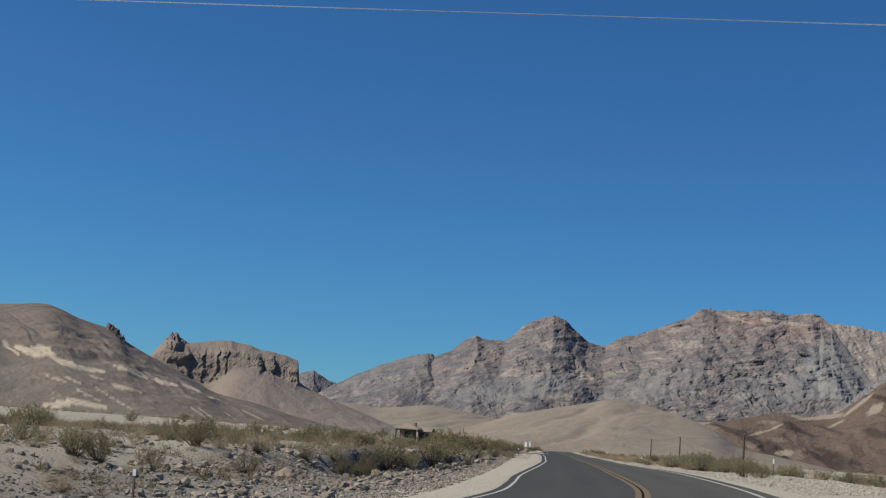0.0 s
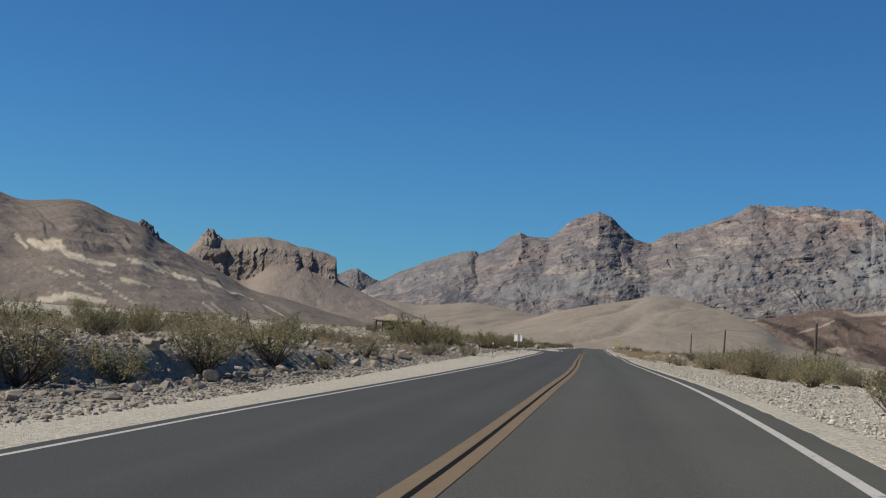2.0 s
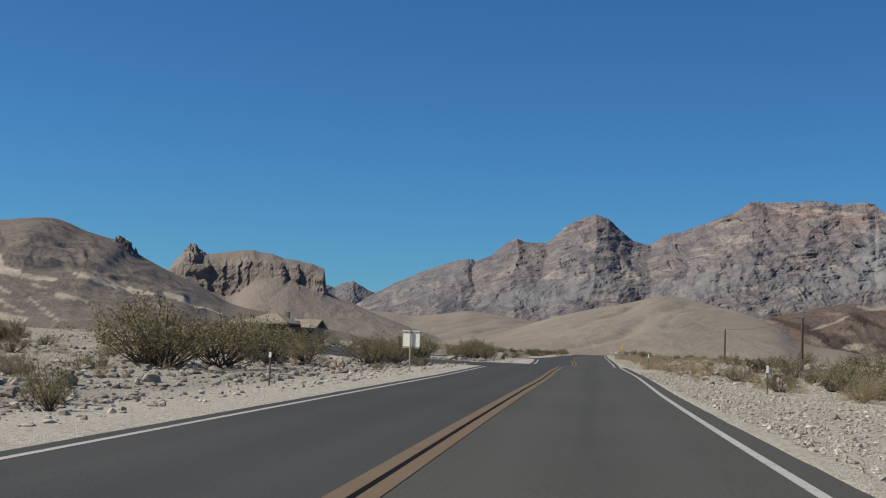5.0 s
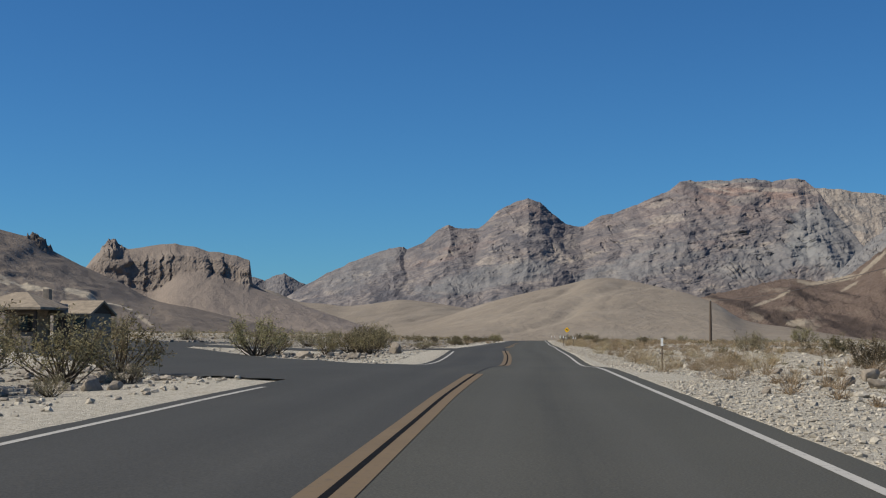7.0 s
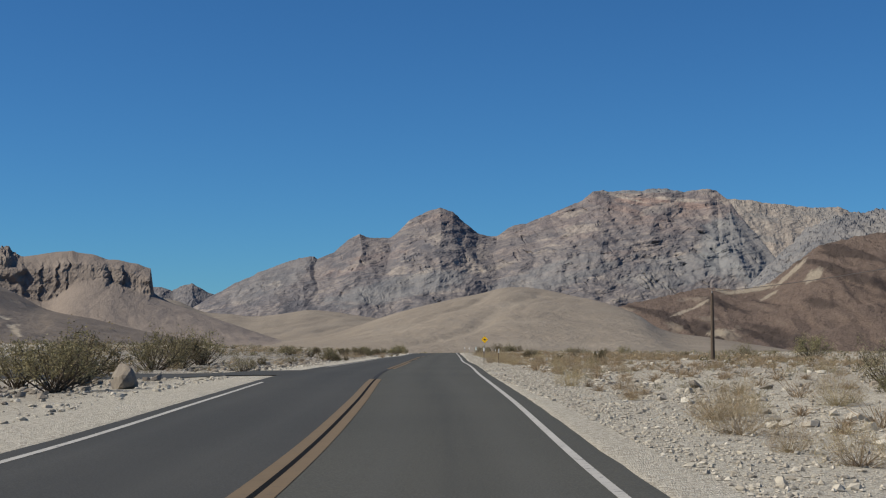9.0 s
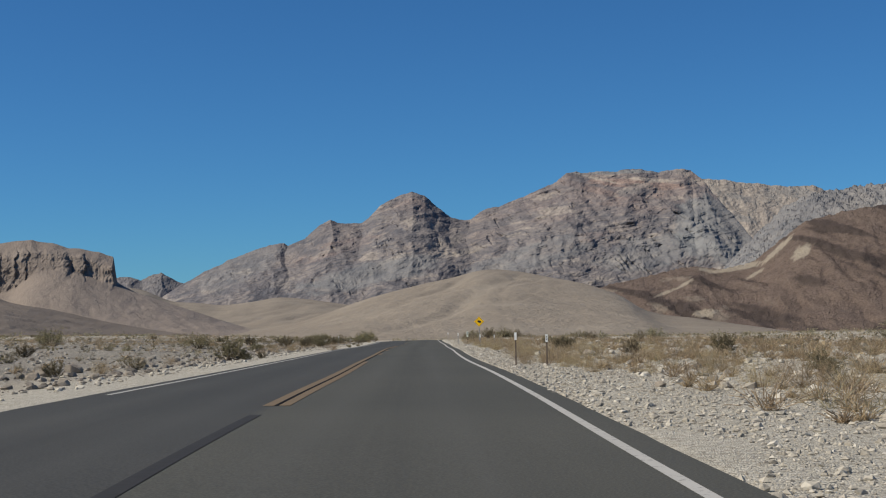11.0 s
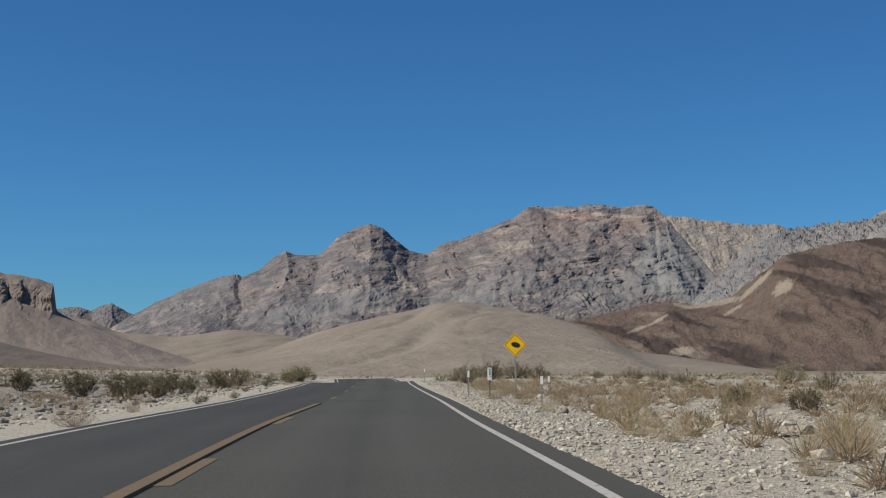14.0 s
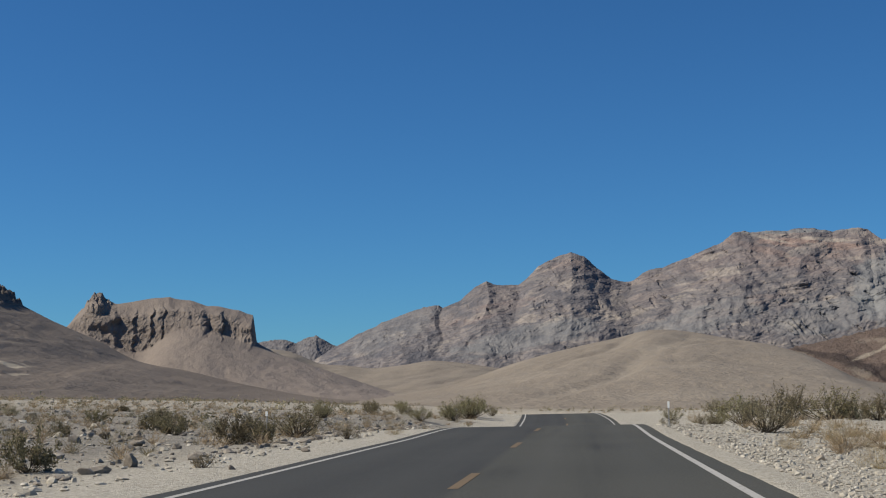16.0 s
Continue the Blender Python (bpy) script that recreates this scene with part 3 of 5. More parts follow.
def range_extra(X, v, Xp, Yp, Z, H, attrs):
    # beds that dip towards the left stand out as broken ledges across the spurs and gullies
    body = smooth(0.03, 0.2, v)
    mid = np.sin(np.pi * np.clip(v, 0, 1)) ** 0.5
    wave = fbm(Xp * 0.0035, Yp * 0.003, Z * 0.006, 3)
    lean = Xp + 0.9 * (Z - 200) + 60 * wave
    spur = ridged(lean * 0.0060, Z * 0.0022 + 0.3 * wave, 3.0, 3, 0.5)
    Yp = Yp - 42 * (spur - 0.55) * mid
    gul = ridged((Xp - 0.7 * Z) * 0.013 + 0.5 * wave, Z * 0.010, 5.0, 4, 0.55)
    Yp = Yp - 16 * (gul - 0.5) * mid
    crag = np.clip(fbm(Xp * 0.008, Z * 0.012, 21.0, 3) * 2.2 + 0.5, 0, 1)
    for thick, depth, amp in ((44.0, 15.0, 1.0), (18.0, 8.0, 1.6), (8.0, 3.0, 2.2)):
        bed = (Z - 0.30 * Xp) / thick + amp * wave * 46 / thick * 0.9 + amp * 0.5 * fbm(Xp * 0.014, Z * 0.02, 1.0, 3)
        led = bed - np.floor(bed)
        some = np.clip(fbm(Xp * 0.55 / thick, Z * 0.7 / thick, 2.0 + amp, 3) * 2.4 + 0.35, 0, 1) * crag
        Yp = Yp + depth * (smooth(0.0, 0.28, led) - led) * body * some * (1 - 0.6 * smooth(0.93, 1.0, v))
    joint = ridged(Xp * 0.022 + 0.010 * Z, Z * 0.014, 7.0, 3, 0.6)
    Yp = Yp + 9 * smooth(0.78, 0.95, joint) * body * smooth(0.0, 0.2, fbm(Xp * 0.012, Z * 0.016, 8.0, 2))
    Yp = Yp - 20 * np.abs(pn((Xp + 2 * Z) * 0.016, (Z - 0.3 * Xp) * 0.034, 3.0)) * body - 9 * np.abs(pn((Xp + 2 * Z) * 0.034, (Z - 0.3 * Xp) * 0.07, 9.0)) * body * crag - 2.5 * np.abs(pn(Xp * 0.08, (Z - 0.3 * Xp) * 0.14, 6.0)) * body
    Z = Z + 3.5 * (ridged(X * 0.03, 0 * X, 4.0, 4, 0.65) - 0.6) * smooth(0.85, 1.0, v) + 1.0 * fbm(Xp * 0.06, Yp * 0.06, Z * 0.06, 3, 0.6) * body
    attrs["rust"] = np.clip((0.12 + 0.20 * smooth(100, 350, Xp)) * smooth(0.45, 0.8, v + 0.6 * fbm(Xp * 0.006 - Z * 0.004, Z * 0.012, 5.0, 4)) + blob(Xp, Z, 555, 356, 120, 17, -6) * 0.8 + blob(Xp, Z, 430, 345, 100, 12, -22) * 0.4 + blob(Xp, Z, 530, 312, 90, 12, 10) * 0.3 + blob(Xp, Z, 0, 312, 55, 24) * 0.3 + 0.45 * blob(Xp, Z, -190, 195, 110, 22, 18) + 0.35 * blob(Xp, Z, 330, 190, 130, 16, 16), 0, 1)
    # darker blue-grey towards the left end and in noise patches elsewhere
    attrs["varnish"] = np.clip(0.6 * (1 - smooth(-360, -40, Xp)) * smooth(-0.25, 0.2, fbm(Xp * 0.009, Z * 0.014, 11.0, 4)) + 0.5 * smooth(0.0, 0.2, fbm((Xp + 3 * Z) * 0.006, (Z - 0.3 * Xp) * 0.022, 13.0, 5, 0.6)), 0, 0.85)
    attrs["pale"] = np.clip(blob(Xp, Z, 450, 379, 62, 5, -20) * 0.8 + blob(Xp, Z, 590, 368, 70, 7, -4) * 0.75 + blob(Xp, Z, 670, 392, 24, 12, -20) * 0.5 + 0.5 * blob(Xp, Z, 81, 215, 42, 20, 24) + 0.6 * blob(Xp, Z, -52, 162, 48, 6, 20) + 0.6 * blob(Xp, Z, 125, 184, 62, 5, 18) + 0.5 * smooth(0.20, 0.38, fbm((Xp + 3.5 * Z) * 0.005, (Z - 0.30 * Xp) * 0.030, 15.0, 5, 0.6)), 0, 1)
    attrs["slate"] = np.clip(blob(Xp, Z, 690, 228, 120, 90, 25) * 0.75 + blob(Xp, Z, 520, 170, 130, 40, 14) * 0.5 + blob(Xp, Z, -420, 160, 130, 55, 20) * 0.3 + blob(Xp, Z, 520, 395, 120, 7) * 0.8 + 0.6 * blob(Xp, Z, -90, 130, 170, 32, 12) + 0.5 * blob(Xp, Z, 250, 160, 170, 34, 16), 0, 1)
    return Xp, Yp, Z, attrs


# the right end of the range breaks off along a slanting edge in front of the pale ridge; crest heights and depths are
# shaped to fit the camera's view
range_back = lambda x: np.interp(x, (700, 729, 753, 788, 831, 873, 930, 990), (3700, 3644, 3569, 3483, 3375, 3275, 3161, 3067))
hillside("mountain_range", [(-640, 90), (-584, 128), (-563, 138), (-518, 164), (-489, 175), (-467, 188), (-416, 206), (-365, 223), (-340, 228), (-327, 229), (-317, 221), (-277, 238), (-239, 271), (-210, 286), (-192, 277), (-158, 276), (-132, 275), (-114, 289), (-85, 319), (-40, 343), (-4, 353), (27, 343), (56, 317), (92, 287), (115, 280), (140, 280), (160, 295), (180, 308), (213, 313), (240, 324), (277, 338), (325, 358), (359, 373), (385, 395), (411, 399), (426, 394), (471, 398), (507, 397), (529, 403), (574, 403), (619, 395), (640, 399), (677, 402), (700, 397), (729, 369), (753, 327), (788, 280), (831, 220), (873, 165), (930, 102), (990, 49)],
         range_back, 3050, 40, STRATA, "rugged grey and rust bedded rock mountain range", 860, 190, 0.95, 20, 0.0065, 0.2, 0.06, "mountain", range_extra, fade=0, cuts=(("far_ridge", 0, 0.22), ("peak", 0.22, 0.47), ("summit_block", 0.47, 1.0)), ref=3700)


def pale_extra(X, v, Xp, Yp, Z, H, attrs):
    # soft pale cliffs cut by many small gullies
    g = ridged((Xp + 0.5 * Z) * 0.016 + 0.5 * fbm(Xp * 0.01, Z * 0.02), Z * 0.009, 2.0, 4, 0.6)
    Yp = Yp - 13 * (g - 0.5) * smooth(0.05, 0.3, v)
    Z = Z + 6 * (ridged(X * 0.02, 0 * X, 1.0, 3, 0.6) - 0.6) * smooth(0.85, 1.0, v)
    attrs["rust"] = 0.25 * smooth(0.0, 0.3, fbm(Xp * 0.01, Z * 0.02, 3.0, 4))
    attrs["slate"] = 0.5 * smooth(0.1, 0.3, fbm(Xp * 0.006 + Z * 0.01, Z * 0.02, 5.0, 4))
    attrs["pale"] = 0.75 + 0 * Z
    return Xp, Yp, Z, attrs


hillside("pale_mountain", [(560, 330), (640, 400), (740, 424), (800, 431), (840, 429), (897, 425), (950, 417), (996, 413), (1040, 407), (1078, 404), (1161, 405), (1190, 392), (1226, 385), (1326, 401), (1440, 421), (1600, 430)], 4200, 3800, 60, STRATA, "pale tan gullied mountain ridge behind the grey range", 360, 110, 0.95, 14, 0.012, 0.2, 0.15, "mountain", pale_extra, fade=0)


def far_extra(X, v, Xp, Yp, Z, H, attrs):
    # even blue-grey tone puts distance haze into the rock colour
    attrs["rust"] = attrs["pale"] * 0
    attrs["slate"] = attrs["pale"] * 0 + 0.15
    attrs["varnish"] = attrs["pale"] * 0 + 0.55
    return Xp, Yp, Z + 4 * fbm(Xp * 0.03, Yp * 0.03, Z * 0.03, 3), attrs


hillside("distant_peak", [(-1100, 150), (-990, 178), (-945, 185), (-901, 189), (-858, 177), (-832, 191), (-795, 200), (-762, 181), (-726, 163), (-683, 160), (-620, 120)], 4600, 4100, -6, STRATA, "small blue-grey rock peaks far behind, haze painted into their colour", 200, 50, 0.9, 22, 0.01, 0.1, 0.15, "mountain", far_extra, fade=0)


def grey_extra(X, v, Xp, Yp, Z, H, attrs):
    attrs["rust"] = attrs["pale"] * 0
    attrs["slate"] = attrs["pale"] * 0 + 0.6
    attrs["pale"] = np.clip(0.6 * blob(Xp, Z, 720, 190, 60, 18, 40) + 0.35 * smooth(0.05, 0.3, fbm(Xp * 0.012, Z * 0.02, 3.0, 4)), 0, 1)
    return Xp, Yp, Z, attrs


hillside("grey_mountain", [(440, 0), (500, 60), (560, 130), (640, 205), (690, 230), (730, 236), (780, 244), (820, 244), (850, 252), (881, 267), (920, 289), (1000, 330), (1100, 360), (1300, 380)], 2600, 1900, 10, STRATA, "pale grey mountain shoulder", 360, 120, 0.9, 44, 0.010, 0.2, 0.2, "mountain", grey_extra, fade=0)


def fan_extra(X, v, Xp, Yp, Z, H, attrs):
    attrs["pale"] = 0.5 * smooth(0.12, 0.3, fbm(Xp * 0.012, Yp * 0.02, 1.0, 4)) * 0.5
    attrs["pale"] = np.clip(attrs["pale"] + 0.7 * sightings(Xp, Yp, Z, (0.3, 212.2), ((0.158, 0.0195, 0.012, 0.0012, -28),)), 0, 1)
    # small washes running down the slope
    wash = ridged(Xp * 0.014 - 0.0022 * Yp + 0.25 * fbm(Xp * 0.006, Yp * 0.003, 2.0, 2), Yp * 0.0006, 6.0, 2, 0.5)
    Z = Z - 2.4 * smooth(0.6, 0.95, wash) * smooth(0.05, 0.3, v) * (1 - smooth(0.85, 1.0, v)) * np.clip(H / 40, 0, 1)
    attrs["pale"] = np.clip(attrs["pale"] + 0.25 * smooth(0.82, 0.95, wash), 0, 1)
    return Xp, Yp, Z, attrs


hillside("left_fan", [(-700, 100), (-600, 95), (-514, 87), (-466, 80), (-418, 61), (-371, 57), (-333, 53), (-276, 58), (-237, 64), (-199, 62), (-123, 51), (-46, 40), (40, 36), (160, 60), (400, 70), (700, 60)], 2600, 1500, 0, FAN, "smooth tan gravel fan below the mountains", 260, 70, 1.2, 8, 0.008, 0.2, 0.06, "hill", fan_extra, fade=0)
hillside("gravel_hill", [(-260, -5), (-197, 0), (-113, 13), (-47, 34), (7, 47), (38, 53), (59, 58), (80, 59), (100, 55), (118, 45), (128, 36), (137, 26), (150, 14), (181, 7), (218, 0), (249, -6)], spline([(-260, 1600), (-47, 1548), (59, 1514), (100, 1480), (118, 1370), (128, 1250), (137, 1150), (150, 1109), (181, 1082), (249, 1014)]), 640, -4, FAN, "smooth rounded tan gravel hill with faint gullies", 320, 110, 1.05, 3, 0.014, 0.3, 0.05, "hill", fan_extra, fade=0)


def red_extra(X, v, Xp, Yp, Z, H, attrs):
    p = sightings(Xp, Yp, Z, (0.3, 212.2), ((0.2128, 0.0107, 0.0097, 0.003, 5), (0.2843, 0.0543, 0.009, 0.0045, 35), (0.266, 0.056, 0.017, 0.0018, 42), (0.2368, 0.0438, 0.020, 0.0024, 10), (0.2142, 0.0416, 0.008, 0.0016, -15), (0.1834, 0.026, 0.010, 0.0012, 20), (0.1978, 0.0322, 0.008, 0.0012, 30), (0.2491, 0.0386, 0.008, 0.0012, 30), (0.3752, 0.0496, 0.004, 0.008, 25)))
    attrs["pale"] = np.clip(p + 0.40 * smooth(0.22, 0.34, fbm(Xp * 0.05, Z * 0.08, 4.0, 5, 0.6)) * (1 - smooth(205, 270, Xp)), 0, 1)
    attrs["crag"] = smooth(0.05, 0.3, fbm(Xp * 0.035 + Z * 0.02, Z * 0.035, 9.0, 5, 0.6)) * 0.85
    return Xp, Yp, Z, attrs


hillside("red_hill", [(110, 5), (153, 35), (172, 40), (191, 44), (214, 49), (232, 52), (251, 50), (284, 57), (303, 71), (327, 88), (341, 92), (364, 97), (388, 101), (411, 103), (435, 105), (520, 108), (640, 115), (800, 120)], 1350, 1050, -9, RED, "dark red-brown rocky hill with pale outcrops", 380, 120, 0.95, 9, 0.03, 0.3, 0.2, "hill", red_extra, fade=0)


PALE_BEDS = [(-0.4498, 0.0498, 0.0019, -0.4412, 0.0457, 0.0028), (-0.4412, 0.0457, 0.0028, -0.4284, 0.0484, 0.0037), (-0.4284, 0.0484, 0.0037, -0.422, 0.0421, 0.0028), (-0.422, 0.0421, 0.0028, -0.4039, 0.0374, 0.0019), (-0.4039, 0.0374, 0.0019, -0.3816, 0.0358, 0.0009), (-0.3691, 0.0402, 0.0009, -0.3573, 0.0386, 0.0028), (-0.3573, 0.0386, 0.0028, -0.3387, 0.0312, 0.0004), (-0.3301, 0.0303, 0.0013, -0.3121, 0.0259, 0.0006), (-0.3047, 0.0278, 0.0009, -0.2941, 0.0246, 0.0017), (-0.2941, 0.0246, 0.0017, -0.2824, 0.0201, 0.0009), (-0.2824, 0.0201, 0.0009, -0.2628, 0.0156, 0.0004), (-0.4555, 0.0036, 0.0019, -0.4276, 0.0098, 0.0028), (-0.4276, 0.0098, 0.0028, -0.3969, 0.0069, 0.0013), (-0.4595, 0.0528, 0.0019, -0.4547, 0.0457, 0.0015)]
PALE_STREAKS = [(-0.4178, 0.0198, 0.0009, -0.3971, 0.0103, 0.0006), (-0.4221, 0.0292, 0.0011, -0.4071, 0.0232, 0.0006), (-0.4399, 0.0297, 0.0013, -0.4261, 0.0259, 0.0009), (-0.3981, 0.0224, 0.0006, -0.3736, 0.007, 0.0006), (-0.3785, 0.0256, 0.0017, -0.3549, 0.0215, 0.0006), (-0.311, 0.0108, 0.0009, -0.3019, 0.0042, 0.0006), (-0.3035, 0.0112, 0.0006, -0.2933, 0.0025, 0.0006), (-0.276, 0.0094, 0.0006, -0.2695, 0.0038, 0.0004), (-0.257, 0.0126, 0.0006, -0.2418, 0.0053, 0.0004), (-0.3977, 0.0321, 0.0011, -0.3869, 0.0292, 0.0006), (-0.348, 0.0379, 0.0006, -0.3265, 0.0278, 0.0004)]


def seams(b, e, rows, wob):
    """Tapering pale beds, each from one bearing, slope and half width to another."""
    out = np.zeros(b.shape)
    ragged = 1 + wob * fbm(b * 260, e * 420, 3.0, 4, 0.6)
    for b0, e0, w0, b1, e1, w1 in rows:
        t = np.clip(((b - b0) * (b1 - b0) + (e - e0) * (e1 - e0)) / ((b1 - b0) ** 2 + (e1 - e0) ** 2), 0, 1)
        out = np.maximum(out, 1 - smooth(0.7, 1.15, np.hypot(b - b0 - t * (b1 - b0), e - e0 - t * (e1 - e0)) / ((w0 + (w1 - w0) * t) * ragged + 0.0002)))
    return out


def left_extra(X, v, Xp, Yp, Z, H, attrs):
    b, e = (Xp - 0.3) / (Yp - 18.3), (Z - 1.14) / (Yp - 18.3)
    attrs["pale"] = np.clip(seams(b, e, PALE_BEDS, 0.7) + 0.7 * seams(b, e, PALE_STREAKS, 1.0) + 0.22 * smooth(0.15, 0.34, fbm(b * 120 + e * 160, e * 420 + b * 40, 4.0, 4)) * (1 - smooth(0.03, 0.045, e)) * (1 - smooth(-0.30, -0.24, b)), 0, 1)
    rid = ridged((e * 0.9 + b * 0.5) * 55 + 0.5 * fbm(b * 40, e * 60, 1.0, 2), b * 5, 3.0, 3, 0.5)
    Z = Z + 5.5 * (rid - 0.55) * smooth(0.08, 0.3, v) * (1 - smooth(0.85, 0.99, v)) * np.clip(H / 60, 0, 1)
    crag = blob(b * 300, e * 300, -0.337 * 300, 0.0655 * 300, 3.6, 1.6, -25, 0.6)
    attrs["crag"] = np.clip(crag, 0, 1) * 0.85
    Z = Z + crag * 15 * (ridged(Xp * 0.09, Yp * 0.04, Z * 0.03, 3) - 0.45)
    return Xp, Yp, Z, attrs


hillside("brown_hill", [(-1000, 165), (-860, 158), (-739, 139), (-702, 128), (-666, 129), (-627, 131), (-608, 126), (-586, 117), (-564, 111), (-540, 104), (-528, 95), (-513, 87), (-495, 78), (-447, 57), (-411, 39), (-362, 29), (-306, 16), (-237, 4), (-169, -1), (-100, -5)], 1600, 430, -3, BROWN, "bare brown hillside streaked with pale outcrops", 520, 180, 0.85, 6, 0.018, 0.2, 0.05, "hill", left_extra, fade=0)


def butte_extra(X, v, Xp, Yp, Z, H, attrs):
    base = spline([(-640, 60), (-531, 72), (-491, 58), (-460, 52), (-427, 71), (-388, 73), (-355, 63), (-323, 52), (-250, 28), (-190, 9), (-120, -6)])(X)
    top = Z
    n = v
    cap = np.interp(X, *np.array([(-640, 50), (-552, 74), (-530, 101), (-527, 103), (-522, 111), (-516, 116.5), (-508, 117), (-503, 110), (-497, 107), (-490, 106), (-470, 109), (-433, 113), (-402, 105), (-371, 99), (-341, 92), (-337, 64), (-320, 52), (-250, 27), (-190, 8), (-120, -7)], float).T) + 2.2 * fbm(X * 0.035, 0 * X, 5.0, 2, 0.5)
    wall_top = np.maximum(base + (cap - base) * (0.66 + 0.14 * fbm(X * 0.03, 0 * X, 1.0, 3)), base)
    talus = base * np.clip(n / 0.62, 0, 1) ** 1.2
    cliff = base + (wall_top - base) * smooth(0.62, 0.80, n)
    roof = wall_top + (cap - wall_top) * np.clip((n - 0.80) / 0.2, 0, 1)
    Z = np.where(n < 0.62, talus, np.where(n < 0.80, cliff, roof))
    Z = np.where(Yp > 1781, cap - (Yp - 1781) * 0.25, Z)
    y_t = 1500 + (1735 - 1500) * np.clip(n / 0.62, 0, 1)
    y_c = 1735 + 17 * (n - 0.62) / 0.18
    y_r = 1752 + 28 * (n - 0.80) / 0.2
    Y2 = np.where(n < 0.62, y_t, np.where(n < 0.80, y_c, y_r))
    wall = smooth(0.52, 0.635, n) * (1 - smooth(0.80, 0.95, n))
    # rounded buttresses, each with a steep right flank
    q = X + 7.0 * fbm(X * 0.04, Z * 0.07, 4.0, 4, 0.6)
    bulge, flank_shade = 0 * X, 0 * X
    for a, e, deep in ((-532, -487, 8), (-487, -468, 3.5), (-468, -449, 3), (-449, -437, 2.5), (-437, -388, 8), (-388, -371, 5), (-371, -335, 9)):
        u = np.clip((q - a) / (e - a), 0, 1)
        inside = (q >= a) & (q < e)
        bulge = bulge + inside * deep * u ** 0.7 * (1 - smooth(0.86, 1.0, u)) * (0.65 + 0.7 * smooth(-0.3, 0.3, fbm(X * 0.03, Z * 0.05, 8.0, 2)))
        flank_shade = flank_shade + inside * smooth(0.8, 0.95, u)
    pillow = 6.0 * np.abs(pn(X * 0.04, Z * 0.05, 3.0)) + 4.5 * np.abs(pn(X * 0.10, Z * 0.09, 7.0)) + 2.5 * np.abs(pn(X * 0.25, Z * 0.2, 9.0))
    Y2 = Y2 + wall * smooth(1, 8, cap - base) * (pillow - bulge)
    Y2 = np.where(Yp > 1781, 1781 + (Yp - 1781) * 0.7, Y2)
    Z = Z + (1 - wall) * 2.5 * fbm(X * 0.03, Y2 * 0.02, 2.0, 4) * smooth(0, 0.2, n)
    Z = Z + 7 * (ridged(X * 0.12, n * 9, 6.0, 3) - 0.5) * blob(X, Z, -514, 108, 17, 14, 0, 0.3)
    X2 = X * (Y2 + 40) / 1820
    # crag darkens the wall; its right-flank part is shade put into the colour
    attrs["crag"] = np.clip(wall * (0.22 + 0.15 * flank_shade + 0.2 * smooth(0.0, 0.25, fbm(X * 0.05, Z * 0.05, 9.0, 3))) + blob(X, Z, -513, 114, 12, 8) * 0.6, 0, 1) * smooth(1, 6, cap - base)
    attrs["pale"] = 0.25 * wall * smooth(0.0, 0.3, fbm(X * 0.03, Z * 0.05, 6.0, 3))
    return X2, Y2, Z, attrs


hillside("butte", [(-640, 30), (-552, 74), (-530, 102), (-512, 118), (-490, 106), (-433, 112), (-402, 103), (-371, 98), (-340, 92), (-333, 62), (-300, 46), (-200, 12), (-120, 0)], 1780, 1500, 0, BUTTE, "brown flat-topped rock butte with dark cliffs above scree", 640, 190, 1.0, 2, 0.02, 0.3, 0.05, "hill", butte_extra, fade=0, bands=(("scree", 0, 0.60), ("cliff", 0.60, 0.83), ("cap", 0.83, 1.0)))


# ---- plants and stones ----
def leafy(name, dark, light, rough=0.85):
    m = material(name, rough)
    rnd = node(m, "ShaderNodeObjectInfo").outputs["Random"]
    isl = node(m, "ShaderNodeNewGeometry").outputs["Random Per Island"]
    c = ramp(m, isl, [(0.0, dark), (1.0, light)])
    n = node(m, "ShaderNodeHueSaturation", Saturation=1.0)
    link(m, math_node(m, "ADD", math_node(m, "MULTIPLY", rnd, 0.03), 0.487), n.inputs["Hue"])
    link(m, math_node(m, "ADD", math_node(m, "MULTIPLY", rnd, 0.5), 0.75), n.inputs["Value"])
    link(m, c, n.inputs["Color"])
    finish(m, n.outputs[0])
    # thin leaves let some light through
    thin = node(m, "ShaderNodeBsdfTranslucent")
    link(m, n.outputs[0], thin.inputs["Color"])
    both = node(m, "ShaderNodeMixShader", Fac=0.35)
    link(m, m.node_tree.nodes["Principled BSDF"].outputs[0], both.inputs[1])
    link(m, thin.outputs[0], both.inputs[2])
    link(m, both.outputs[0], m.node_tree.nodes["Material Output"].inputs["Surface"])
    return m


def stony(name, tones, dust=((0.10, 0.085, 0.068), (0.36, 0.31, 0.245))):
    m = material(name, 0.92)
    rnd = node(m, "ShaderNodeObjectInfo").outputs["Random"]
    isl = node(m, "ShaderNodeNewGeometry").outputs["Random Per Island"]
    both = math_node(m, "FRACT", math_node(m, "ADD", rnd, isl))
    c = ramp(m, both, [(k / (len(tones) - 1), t) for k, t in enumerate(tones)])
    v = coords(m)
    n = noise_tex(m, v, 3.0, 6, 0.7)
    c = mix(m, 0.5, c, ramp(m, n, [(0.3, dust[0]), (0.7, dust[1])]))
    return finish(m, c, noise_tex(m, v, 14, 4), 0.5, 0.04)


